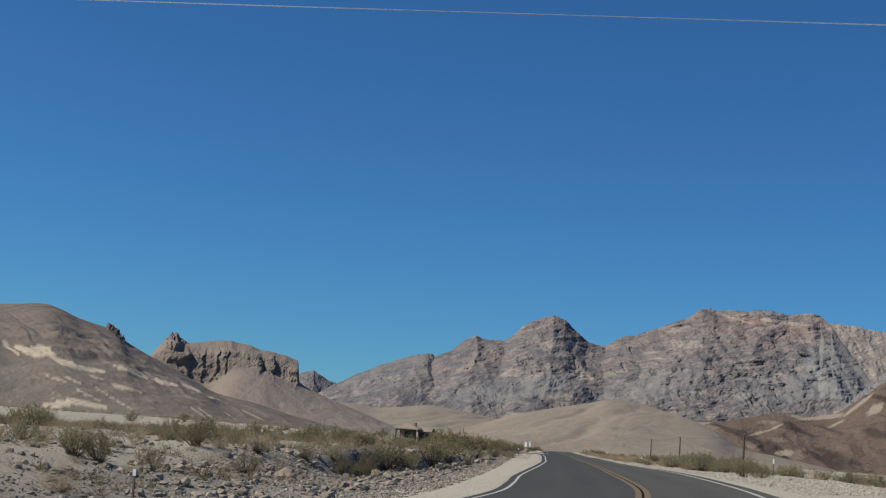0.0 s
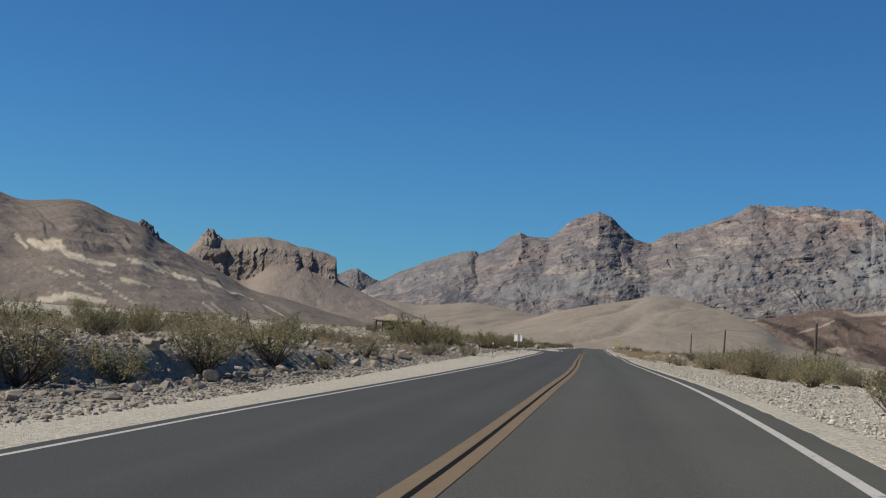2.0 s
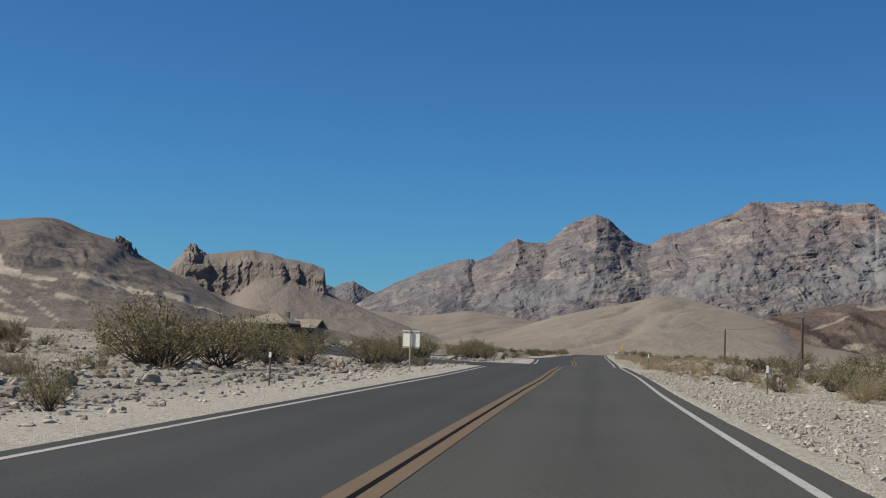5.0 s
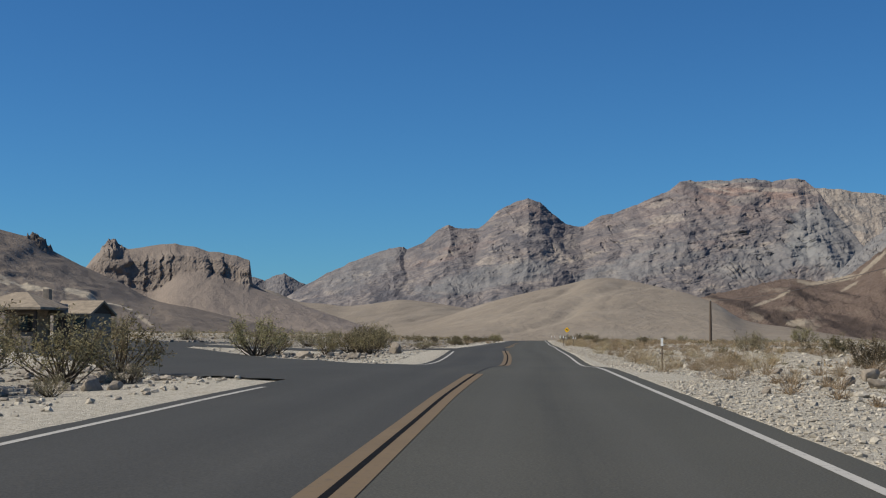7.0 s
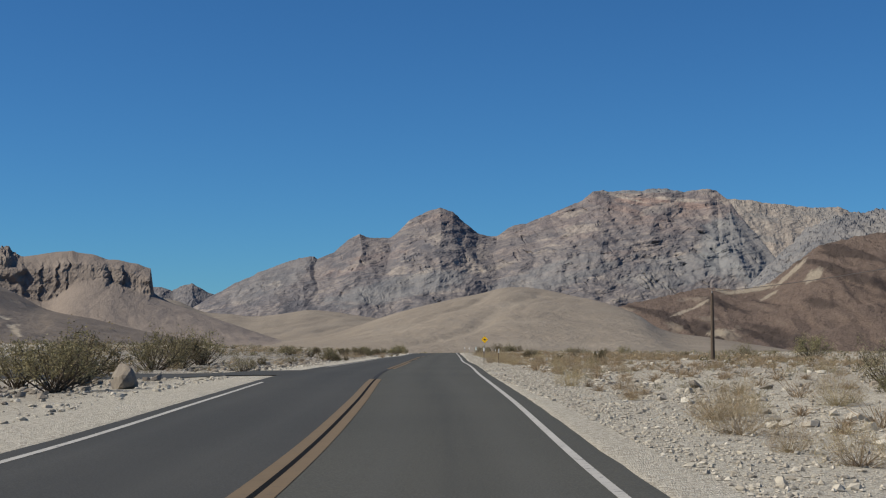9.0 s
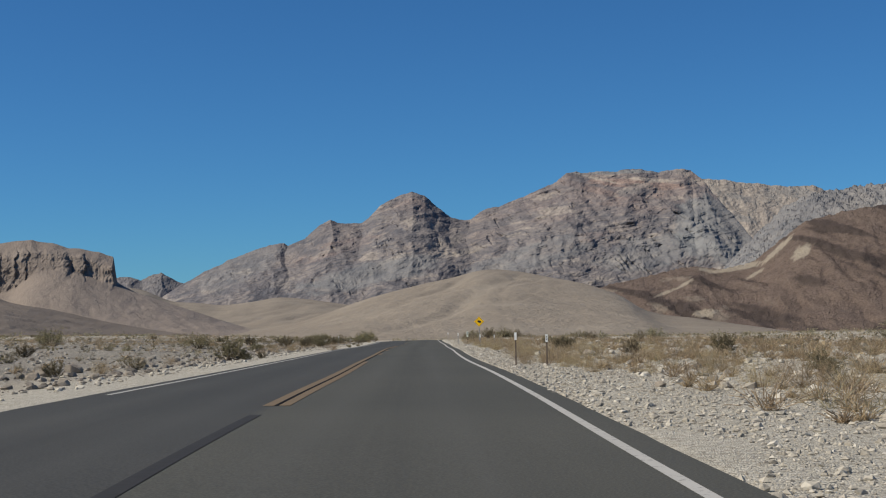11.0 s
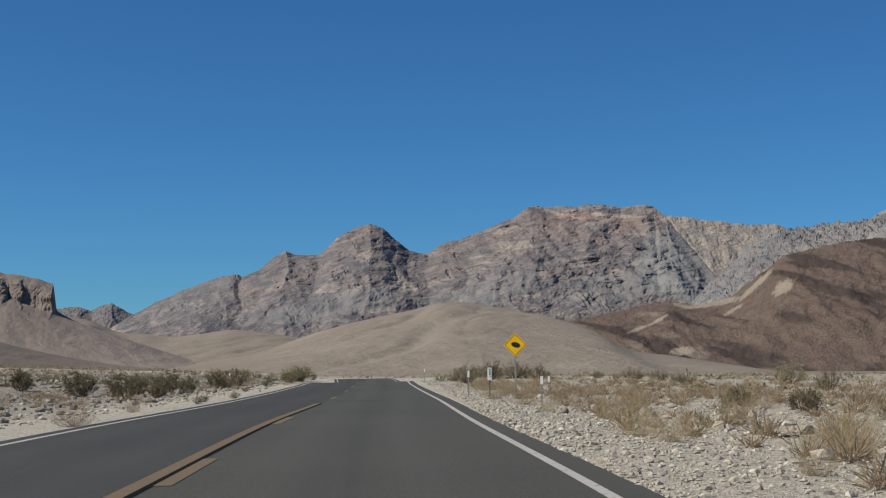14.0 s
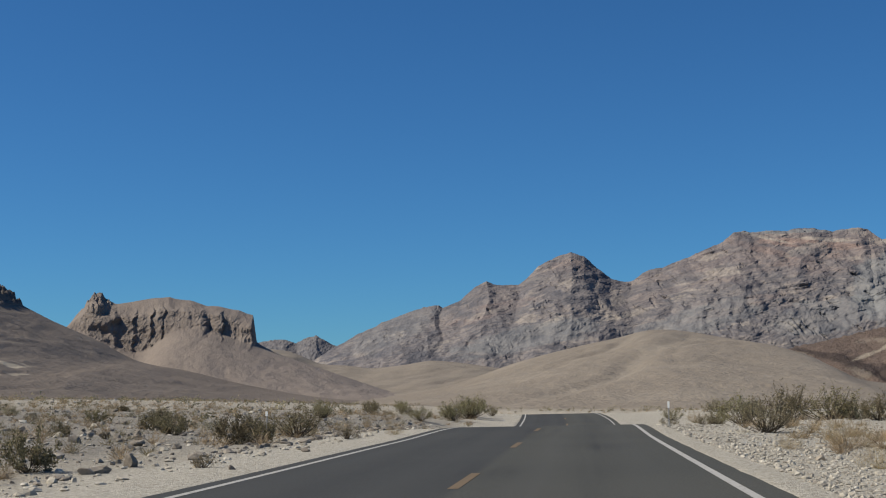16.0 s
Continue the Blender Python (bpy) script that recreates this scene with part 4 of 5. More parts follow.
GREEN_LEAF = leafy("creosote leaves", (0.145, 0.128, 0.064), (0.35, 0.305, 0.175))
OLIVE_LEAF = leafy("olive leaves", (0.17, 0.148, 0.09), (0.38, 0.328, 0.21))
DRY_LEAF = leafy("dry twigs", (0.26, 0.195, 0.11), (0.52, 0.41, 0.255))
DARK_LEAF = leafy("dark shrub leaves", (0.10, 0.088, 0.05), (0.26, 0.215, 0.13))
STEM = plain("stems", (0.11, 0.085, 0.06), 0.9)
STONE = stony("boulder rock", [(0.075, 0.065, 0.055), (0.20, 0.17, 0.135), (0.36, 0.305, 0.235), (0.13, 0.108, 0.085), (0.50, 0.43, 0.335)], ((0.13, 0.112, 0.09), (0.42, 0.365, 0.29)))
RUBBLE = stony("brown rubble", [(0.06, 0.052, 0.044), (0.19, 0.165, 0.135), (0.33, 0.29, 0.235), (0.14, 0.12, 0.098), (0.46, 0.41, 0.34)], ((0.12, 0.104, 0.084), (0.37, 0.325, 0.262)))
PEBBLE = stony("pebbles", [(0.10, 0.088, 0.072), (0.27, 0.238, 0.188), (0.47, 0.425, 0.342), (0.36, 0.32, 0.252), (0.66, 0.615, 0.52)], ((0.23, 0.205, 0.164), (0.58, 0.535, 0.44)))
rng = np.random.RandomState(5)


def ribbon(a, b, wa, wb):
    """Corner points of flat tapered blades from a to b, turned at random about their length."""
    d = b - a
    d = d / np.maximum(np.linalg.norm(d, axis=1), 1e-6)[:, None]
    side = np.cross(d, rng.normal(size=d.shape))
    side /= np.maximum(np.linalg.norm(side, axis=1), 1e-6)[:, None]
    return np.stack([a - side * wa, a + side * wa, b + side * wb, b - side * wb], 1).reshape(-1, 3)


def quads(n):
    return np.arange(n * 4).reshape(-1, 4)


def mesh_data(name, verts, faces, mat):
    me = bpy.data.meshes.new(name)
    fill_mesh(me, verts, faces)
    me.materials.append(mat)
    me.polygons.foreach_set("use_smooth", np.zeros(len(me.polygons), bool))
    me.update(calc_edges=True)
    return me


def bush_meshes(style):
    """Stems and foliage of one shrub, one metre high."""
    if style == "creosote":
        n, spread, leaves, size, lo = 46, 62, 2600, 0.018, 0.30
    elif style == "olive":
        n, spread, leaves, size, lo = 48, 70, 2400, 0.019, 0.18
    elif style == "dark":
        n, spread, leaves, size, lo = 40, 74, 2800, 0.026, 0.05
    else:
        n, spread, leaves, size, lo = 150, 80, 3200, 0.017, 0.06
    ang = rng.uniform(0, 2 * np.pi, n)
    pol = np.radians(spread) * np.sqrt(rng.uniform(0.01, 1, n))
    length = rng.uniform(0.65, 1.08, n) * (1.0 - 0.1 * (pol / np.radians(spread)) ** 2)
    d = np.stack([np.sin(pol) * np.cos(ang), np.sin(pol) * np.sin(ang), np.cos(pol)], 1)
    base = np.stack([rng.normal(0, 0.07, n), rng.normal(0, 0.07, n), np.full(n, -0.03)], 1)
    mid = base + d * (length * 0.55)[:, None] + rng.normal(0, 0.035, (n, 3))
    tip = mid + (d * 0.8 + np.array([0, 0, 0.35])) * (length * 0.45)[:, None] + rng.normal(0, 0.05, (n, 3))
    w = 0.011 if style != "dry" else 0.003
    parts_ = [ribbon(base, mid, w, w * 0.7), ribbon(mid, tip, w * 0.7, w * 0.25), ribbon(base, mid, w, w * 0.7)]
    k = rng.randint(0, n, n * 3)
    t = rng.uniform(0.2, 0.9, n * 3)[:, None]
    start = mid[k] + (tip[k] - mid[k]) * t
    end = start + rng.normal(0, 0.13 if style != "dry" else 0.09, (n * 3, 3)) + np.array([0, 0, 0.07])
    parts_.append(ribbon(start, end, w * 0.4, w * 0.15))
    stems = np.concatenate(parts_)
    k = rng.randint(0, n * 3, leaves)
    u = rng.uniform(0, 1, leaves)[:, None]
    own = np.where(rng.uniform(size=leaves)[:, None] < 0.7, start[k] + (end[k] - start[k]) * u, mid[k % n] + (tip[k % n] - mid[k % n]) * u)
    c = own + rng.normal(0, 0.035, (leaves, 3))
    c = c[c[:, 2] > lo * 0.5]
    m = len(c)
    a = rng.normal(size=(m, 3))
    a /= np.linalg.norm(a, axis=1)[:, None]
    s = rng.uniform(0.55, 1.25, m)[:, None] * size
    if style == "dry":
        leaf = ribbon(c, c + (a * 0.6 + np.array([0, 0, 0.6])) * s * 3.0, size * 0.16, size * 0.06)
    else:
        leaf = ribbon(c - a * s, c + a * s, size * 0.55, size * 0.4)
    return stems, leaf


BUSH = {"creosote": ("green creosote bush with thin open stems", GREEN_LEAF), "olive": ("grey-olive desert shrub half bare", OLIVE_LEAF), "dry": ("dry straw-coloured desert shrub", DRY_LEAF), "dark": ("low dark brown-green shrub", DARK_LEAF)}
PROTO = {}
for style in BUSH:
    PROTO[style] = []
    for _ in range(4):
        st, lf = bush_meshes(style)
        PROTO[style].append((mesh_data("branchwork", st, quads(len(st) // 4), DRY_LEAF if style == "dry" else STEM), mesh_data("foliage", lf, quads(len(lf) // 4), BUSH[style][1])))


def surface(x, y):
    return float(ground_z(x, y))


def bush(style, x, y, high, wide=1.0):
    """A shrub rooted in the ground."""
    label, _ = BUSH[style]
    stems, leaf = PROTO[style][rng.randint(4)]
    w = high * wide * rng.uniform(0.85, 1.2)
    ob = thing(style + "_bush", label, "bush", style + " bushes beside the road", Matrix.Translation((x, y, surface(x, y) - 0.02)) @ Matrix.Rotation(rng.uniform(0, 6.28), 4, "Z") @ Matrix.Diagonal((w, w, high, 1)))
    for nm, me in (("branchwork", stems), ("foliage", leaf)):
        p = new(nm, me)
        p.parent = ob
    return ob


def boulder_mesh(seed):
    r = np.random.RandomState(seed)
    bm = bmesh.new()
    bmesh.ops.create_icosphere(bm, subdivisions=3, radius=1.0)
    co = np.array([v.co[:] for v in bm.verts])
    for _ in range(14):
        n = r.normal(size=3)
        n /= np.linalg.norm(n)
        lim = r.uniform(0.42, 0.8)
        over = np.maximum(co @ n - lim, 0)
        co = co - over[:, None] * n * 0.97
    co = co * (1 + 0.06 * fbm(co[:, 0] * 2 + seed, co[:, 1] * 2, co[:, 2] * 2, 3)[:, None])
    co = co * np.array([1.0, r.uniform(0.6, 0.95), r.uniform(0.5, 0.85)])
    for v, c in zip(bm.verts, co):
        v.co = c
    me = bpy.data.meshes.new("boulder")
    bm.to_mesh(me)
    bm.free()
    me.materials.append(STONE)
    return me


ROCKS = [boulder_mesh(k) for k in range(12)]


def boulder(x, y, size, z=None, label="weathered angular desert boulder"):
    k = size / 2 * rng.uniform(0.9, 1.1)
    ob = tagged(new("boulder", ROCKS[rng.randint(len(ROCKS))]), label, "rock", "boulders beside the road")
    base = surface(x, y) if z is None else z
    ob.matrix_basis = Matrix.Translation((x, y, base + k * 0.28)) @ Euler((rng.uniform(-0.3, 0.3), rng.uniform(-0.3, 0.3), rng.uniform(0, 6.28))).to_matrix().to_4x4() @ Matrix.Diagonal((k, k, k * rng.uniform(0.85, 1.15), 1))
    return ob


CREOSOTE = [(-14.7, -8.6, 0.9), (-14.3, -5.3, 0.9), (4.8, -4.9, 0.9), (-14.5, -0.7, 1.4), (-14, 3.2, 1.7), (-13.2, 7.9, 1.2), (-12.2, 12.4, 1.7), (6.5, 15.3, 1), (-11.7, 19.6, 1.8), (-10.4, 23.3, 0.7), (10.4, 61.2, 1.2), (-8.2, 64.4, 0.6), (-9, 66.5, 0.8), (-27.7, 69.9, 2.2), (11, 74.3, 1.7), (-14.4, 104.7, 2.3), (12.8, 105.7, 2.3), (-18.5, 110.2, 2.3), (-10.8, 122.9, 1.6), (-12.3, 132.5, 1.8), (-22.1, 134.9, 2.1), (-19.5, 139.4, 2.3), (-16.4, 166.2, 2.3), (-10, 178.3, 1.7), (-18.2, 197.7, 2.3), (-20.3, 198.6, 1.8), (-21.6, 204.6, 2.3), (-14.6, 214.1, 2.3), (-39.9, 223.4, 2.3), (-15.7, 226.4, 2.3), (-15.0, 92.0, 2.5), (-13.4, 94.0, 2.1), (-17.0, 96.0, 2.6)]
CREOSOTE_B = [(-15.2, 168.5, 2.4), (-14.6, 163.0, 1.7), (-16.9, 172.0, 1.9), (-17.6, 187.5, 1.6), (-14.2, 189.0, 1.7), (-11.6, 186.5, 1.9), (-12.8, 190.5, 1.6), (-10.9, 116.5, 1.7), (-12.0, 119.5, 1.6), (-15.5, 112.0, 1.7), (-17.5, 116.0, 1.8), (-20.0, 120.0, 1.8), (-13.2, 108.5, 1.4), (-14.8, 230.6, 2.3), (32.7, 261.8, 2.3), (-16.6, 297.1, 1.2), (-29.7, 303.7, 1.7), (-8.7, 354.2, 1.1), (-16.2, 364.6, 0.8), (7.6, 366.5, 1.3), (9.4, 365.8, 1.6), (11.3, 366.8, 1.5), (12.9, 365.5, 1.2), (-8.5, 413.4, 1.5), (-8.2, 424.6, 2), (-8.2, 428.8, 1.8)]
OLIVE = [(5.2, -7.8, 0.6), (-10.4, 32.8, 1.1), (-9.9, 51.4, 0.8), (-9.7, 55.3, 1), (-8.5, 60.5, 0.4), (-21.7, 74.5, 1.3), (-15.3, 79.3, 0.6), (11.2, 93, 1.6), (-9.4, 106.8, 0.4), (-8.7, 116, 0.5), (-9.3, 123.1, 0.6), (11.9, 123.6, 1.6), (15.8, 125, 1.6), (-17.7, 152.1, 0.9), (14, 181.9, 1.6), (-8.7, 205.6, 0.8), (-20.3, 218.4, 1.6), (-35.3, 233.5, 1.5), (-10.2, 240.5, 0.6), (28.6, 269.7, 1.6), (-5.4, 306.5, 0.3), (-5.6, 309.9, 0.3), (-5, 315.2, 0.3), (-6.1, 332.4, 0.3), (-8.9, 350, 0.4), (-6.4, 350.6, 0.5), (27.9, 350.9, 1.6), (14.5, 420.1, 1.6), (13.7, 439.5, 1.6)]
DRY = [(-16.9, 27.4, 0.8), (-18.3, 37.5, 1.1), (-10, 40.8, 0.4), (-10.1, 47.2, 0.5), (-25, 66.2, 1.1), (-23.8, 70.8, 1.1), (5.1, 106.2, 0.4), (-12.5, 109.6, 0.5), (5.1, 127.1, 0.9), (6.8, 127.2, 0.4), (3.9, 132.3, 0.7), (8.1, 141.5, 1), (7.3, 146.4, 0.9), (6.8, 156.6, 0.4), (5.7, 157.1, 0.7), (5.3, 159, 0.6), (9.4, 159.5, 0.4), (8.4, 160.4, 0.5), (5.4, 162.5, 0.9), (5.8, 166.6, 0.9), (9.1, 170.1, 1), (5.3, 174.7, 0.6), (4.7, 184.6, 0.9), (6.2, 210.1, 0.3), (8.4, 214.4, 0.7), (7.5, 214.7, 1), (6.8, 215.1, 0.7), (7.2, 222, 0.5), (-15, 222.2, 1.1), (6.2, 224.3, 0.4)]
DRY_B = [(5.3, 235.2, 0.62), (4.6, 236.6, 0.5), (8.4, 227.8, 0.7), (5.8, 228.4, 0.5), (5.3, 231.3, 0.6), (5.3, 233.7, 0.4), (3.8, 234.2, 0.5), (4.6, 235.4, 0.4), (-10.5, 236.3, 0.6), (4.1, 239.6, 0.5), (4.4, 240.6, 0.3), (4.4, 245.2, 0.7), (-10.1, 247.4, 0.5), (5.5, 252.8, 0.5), (4.6, 255, 0.4), (5.3, 262.1, 0.4), (-9.3, 263.1, 0.6), (5.8, 263.6, 0.4), (4.9, 268.8, 0.5), (5, 271.2, 0.5), (4.9, 273.7, 0.4), (4.7, 281.8, 0.5), (-9.3, 283.9, 0.8), (5.7, 286.7, 0.5), (-8.5, 288.2, 0.8), (-5.7, 288.6, 0.6), (5.5, 289.7, 0.5), (5.8, 293.9, 0.7), (4.7, 293.9, 0.4), (-6.2, 298.6, 0.4), (6, 300, 0.6), (4.9, 300.5, 0.5)]
DRY_C = [(4.6, 307.9, 0.7), (-7.8, 311.2, 0.3), (5.5, 313.2, 0.5), (-9.2, 316.8, 0.3), (5.5, 325.5, 0.5), (8.3, 329.1, 1), (5.4, 329.4, 0.5), (-8.8, 329.6, 0.4), (5.2, 337.5, 0.4), (6.5, 338.2, 0.9), (-11.4, 339.9, 0.3), (-5.3, 353.8, 0.5), (9.8, 415.6, 1.1)]
DARK = [(11.6, 139.5, 1.2), (9.6, 157.8, 0.6), (17.1, 171, 1.3), (-11.4, 233.6, 0.6), (9.9, 251.2, 0.6), (-8.8, 256.4, 1.1), (-8, 256.6, 0.4), (-7.5, 258.7, 0.4), (12.5, 267.4, 0.7), (-13.4, 289.6, 0.7), (-11.3, 290, 0.7), (-9.8, 317.9, 1), (-11.9, 319.8, 1.1), (-8.8, 320.1, 0.8), (-8.9, 321.3, 0.3), (-10.5, 325, 0.9), (-16, 326.3, 1.1), (-9.4, 327.8, 1.2), (-9, 331.4, 0.9), (-9.3, 347.6, 1), (-8.9, 349.2, 0.9), (-14.1, 350.4, 0.3), (-17.3, 365.5, 0.9), (-13.4, 367.5, 0.8)]
BOULDERS = [(-16.9, -31.3, 0.58), (-16.1, -30.6, 0.56), (-15.8, -27.2, 0.41), (-15.4, -20, 0.93), (-14.4, -9.3, 0.46), (-13.7, -3.5, 0.97), (-13.3, 4.8, 0.58), (-13, 5.9, 0.63), (-12, 8.6, 0.5), (-12, 10.3, 0.49), (-11.9, 11, 0.45), (-11.6, 11.4, 0.69), (-11.7, 12.1, 0.6), (-11.4, 12.5, 0.52), (-11.3, 13.7, 0.81), (-11.3, 14.7, 0.5), (-11, 15.5, 0.7), (-11.4, 16.1, 0.58), (-11, 18.5, 0.73), (-10.6, 22.3, 0.73), (-10, 27.8, 0.84), (-9.2, 28.2, 0.76), (-9.9, 30.9, 0.37), (-9.9, 31.9, 0.61), (-10, 32.4, 0.57), (-10.4, 32.8, 0.7), (-9.9, 33, 0.46), (-9.6, 34.1, 0.98), (-10.5, 36, 0.64), (-9.8, 36.2, 0.69)]
BOULDERS_B = [(-10.1, 36.8, 0.91), (-9.4, 38.3, 0.9), (-9.6, 40.3, 0.71), (-11.6, 74, 0.92), (-11, 78.4, 0.74), (-11.8, 87.5, 0.85), (5.4, 100.7, 0.33), (-12, 104.9, 0.54), (-11.6, 105, 0.67), (-11.3, 106.2, 0.55), (-13.8, 108.7, 0.61), (-11.7, 109.9, 0.77), (4.1, 113, 0.13), (-12.7, 114.6, 0.69), (-6.9, 116, 0.21), (-9.6, 117.7, 0.34), (-7.3, 118.7, 0.16), (-8.8, 118.9, 0.59), (-8.4, 119, 0.47), (4.7, 119.3, 0.35), (9.4, 120.2, 0.53), (10.4, 121.5, 0.79), (7.9, 123.7, 0.54), (-10.1, 123.8, 0.69), (7.7, 125.5, 0.57), (7.6, 127.4, 0.45), (8.8, 128, 0.8), (9.9, 130.1, 1.01), (-11.7, 131.7, 0.85), (-8.8, 161.5, 0.71)]
BOULDERS_C = [(-9, 161.8, 0.86), (18.3, 162.2, 1.46), (-11.7, 163.9, 1.19), (-10.6, 165.2, 0.47), (-8.4, 167.8, 0.4), (-14.6, 169.7, 1.16), (12.3, 178, 0.38), (-8.6, 180.7, 1.46), (10.7, 183.8, 0.46), (-11.5, 187, 1.3), (16.6, 187.4, 0.75), (-9.4, 189.3, 0.6), (-9.6, 198, 0.63), (5, 215.8, 0.27), (10.4, 219.4, 0.58), (7.5, 221.2, 0.36), (7.9, 226.7, 0.47), (6.5, 228, 0.23), (-11.5, 231.7, 0.54), (-9.5, 236.6, 0.46), (-12.1, 239, 0.84), (8.8, 240.5, 0.5), (8.1, 240.9, 0.47), (-8.5, 256.9, 0.47), (-9.1, 257.6, 0.48), (4.5, 261.8, 0.24), (6.1, 262, 0.35), (11.3, 262.8, 0.47), (4.3, 264.4, 0.1), (5.8, 269.5, 0.24)]
BOULDERS_D = [(3.9, 270.1, 0.13), (7.1, 271.9, 0.45), (5, 293, 0.32), (8.9, 326.6, 0.68), (-7.8, 331, 0.41), (-7.6, 331.3, 0.46), (-5.3, 331.3, 0.2), (4.9, 332.1, 0.25), (-7.8, 333.5, 0.56), (-5.6, 339.7, 0.27), (-8.8, 349.1, 0.38)]


for style, rows, wide in (("creosote", CREOSOTE + CREOSOTE_B, 1.15), ("olive", OLIVE, 1.1), ("dry", DRY + DRY_B + DRY_C, 1.0), ("dark", DARK, 0.9)):
    for x, y, h in rows:
        if style == "creosote" and x > 0 and 50 < y < 130:
            h *= 0.72
        if side_road_mask(x, y) > 0.3 or y < 100:
            bush(style, x, y, h, wide)
for x, y, s in BOULDERS + BOULDERS_B + BOULDERS_C + BOULDERS_D:
    if side_road_mask(x, y) > 0.2:
        boulder(x, y, s)


def off_road(x, y, gap=1.5):
    s = x - float(centre(y))
    return (s > float(edge_r(y)) + gap or s < float(edge_l(y)) - gap) and side_road_mask(x, y) > 1.0


# more shrubs over the terrace at the bend, the flats and the right-hand verge
for style, count, s0, s1, y0, y1, h0, h1 in (("creosote", 44, -34, -14, -40, 60, 0.7, 1.4), ("olive", 40, -30, -13.5, -35, 70, 0.5, 1.0), ("dry", 34, -30, -12.5, -45, 60, 0.35, 0.9), ("creosote", 10, 11, 26, -20, 110, 0.8, 1.3), ("olive", 16, 9.2, 14.5, 36, 92, 0.9, 1.75), ("creosote", 9, 9.4, 15, 40, 92, 1.0, 1.9), ("dry", 26, 8.0, 13.5, 30, 92, 0.5, 1.3), ("dry", 18, -17, -9.5, 24, 75, 0.5, 1.1), ("olive", 34, 8.5, 24, 0, 125, 0.5, 1.05), ("dry", 16, 7.5, 22, 0, 125, 0.3, 0.7), ("olive", 30, 10.5, 16, 34, 105, 0.9, 1.45), ("creosote", 12, 11, 17, 34, 100, 0.9, 1.4), ("olive", 60, -46, -12, 30, 125, 0.45, 1.0), ("dry", 30, -46, -10, 15, 125, 0.3, 0.8),
                                             ("creosote", 14, -60, -12, 60, 120, 0.8, 1.7), ("dry", 16, -30, -9, 60, 120, 0.3, 0.7), ("dry", 18, 6.5, 20, 130, 215, 0.35, 0.8), ("dark", 14, 9, 34, 130, 330, 0.5, 1.0), ("dry", 40, 6.4, 12, 222, 320, 0.4, 0.75), ("dark", 30, -60, -10, 215, 420, 0.4, 0.9), ("dry", 24, -30, -8, 205, 390, 0.25, 0.6), ("olive", 40, -44, -8, 205, 390, 0.3, 0.7), ("dry", 10, 7, 30, 215, 380, 0.3, 0.65), ("olive", 22, 6.5, 26, 315, 430, 0.5, 1.2), ("creosote", 12, -20, -6.5, 385, 460, 0.7, 1.3)):
    for _ in range(count):
        y = rng.uniform(y0, y1)
        x = float(centre(y)) + rng.uniform(s0, s1)
        if off_road(x, y):
            bush(style, x, y, rng.uniform(h0, h1), 1.0)
for count, s0, s1, y0, y1, a, b in ((16, -17, -12.0, -35, 12, 0.2, 0.8), (18, -16.5, -8.6, 10, 60, 0.2, 0.95), (26, -20, -8, 60, 122, 0.25, 0.85), (14, -40, -16, 30, 122, 0.3, 0.9), (14, -12, -7.5, 152, 182, 0.3, 0.7), (20, 7, 22, 100, 330, 0.3, 0.8), (44, -34, -8, 212, 370, 0.2, 0.75), (10, 6.5, 14, -20, 90, 0.25, 0.5), (34, -13.2, -9.6, -8, 32, 0.3, 0.8)):
    for _ in range(count):
        y = rng.uniform(y0, y1)
        x = float(centre(y)) + rng.uniform(s0, s1)
        if off_road(x, y, 0.6):
            boulder(x, y, rng.uniform(a, b) ** 1.2)
# pale stones that line the far side of the loop drive
for k in range(26):
    t = k / 25
    boulder(-31 + 3 * t - 8.5 * (1 - t), 232 - 30 * (1 - t) + rng.uniform(-0.6, 0.6), rng.uniform(0.35, 0.75), None, "pale stone lining the drive")


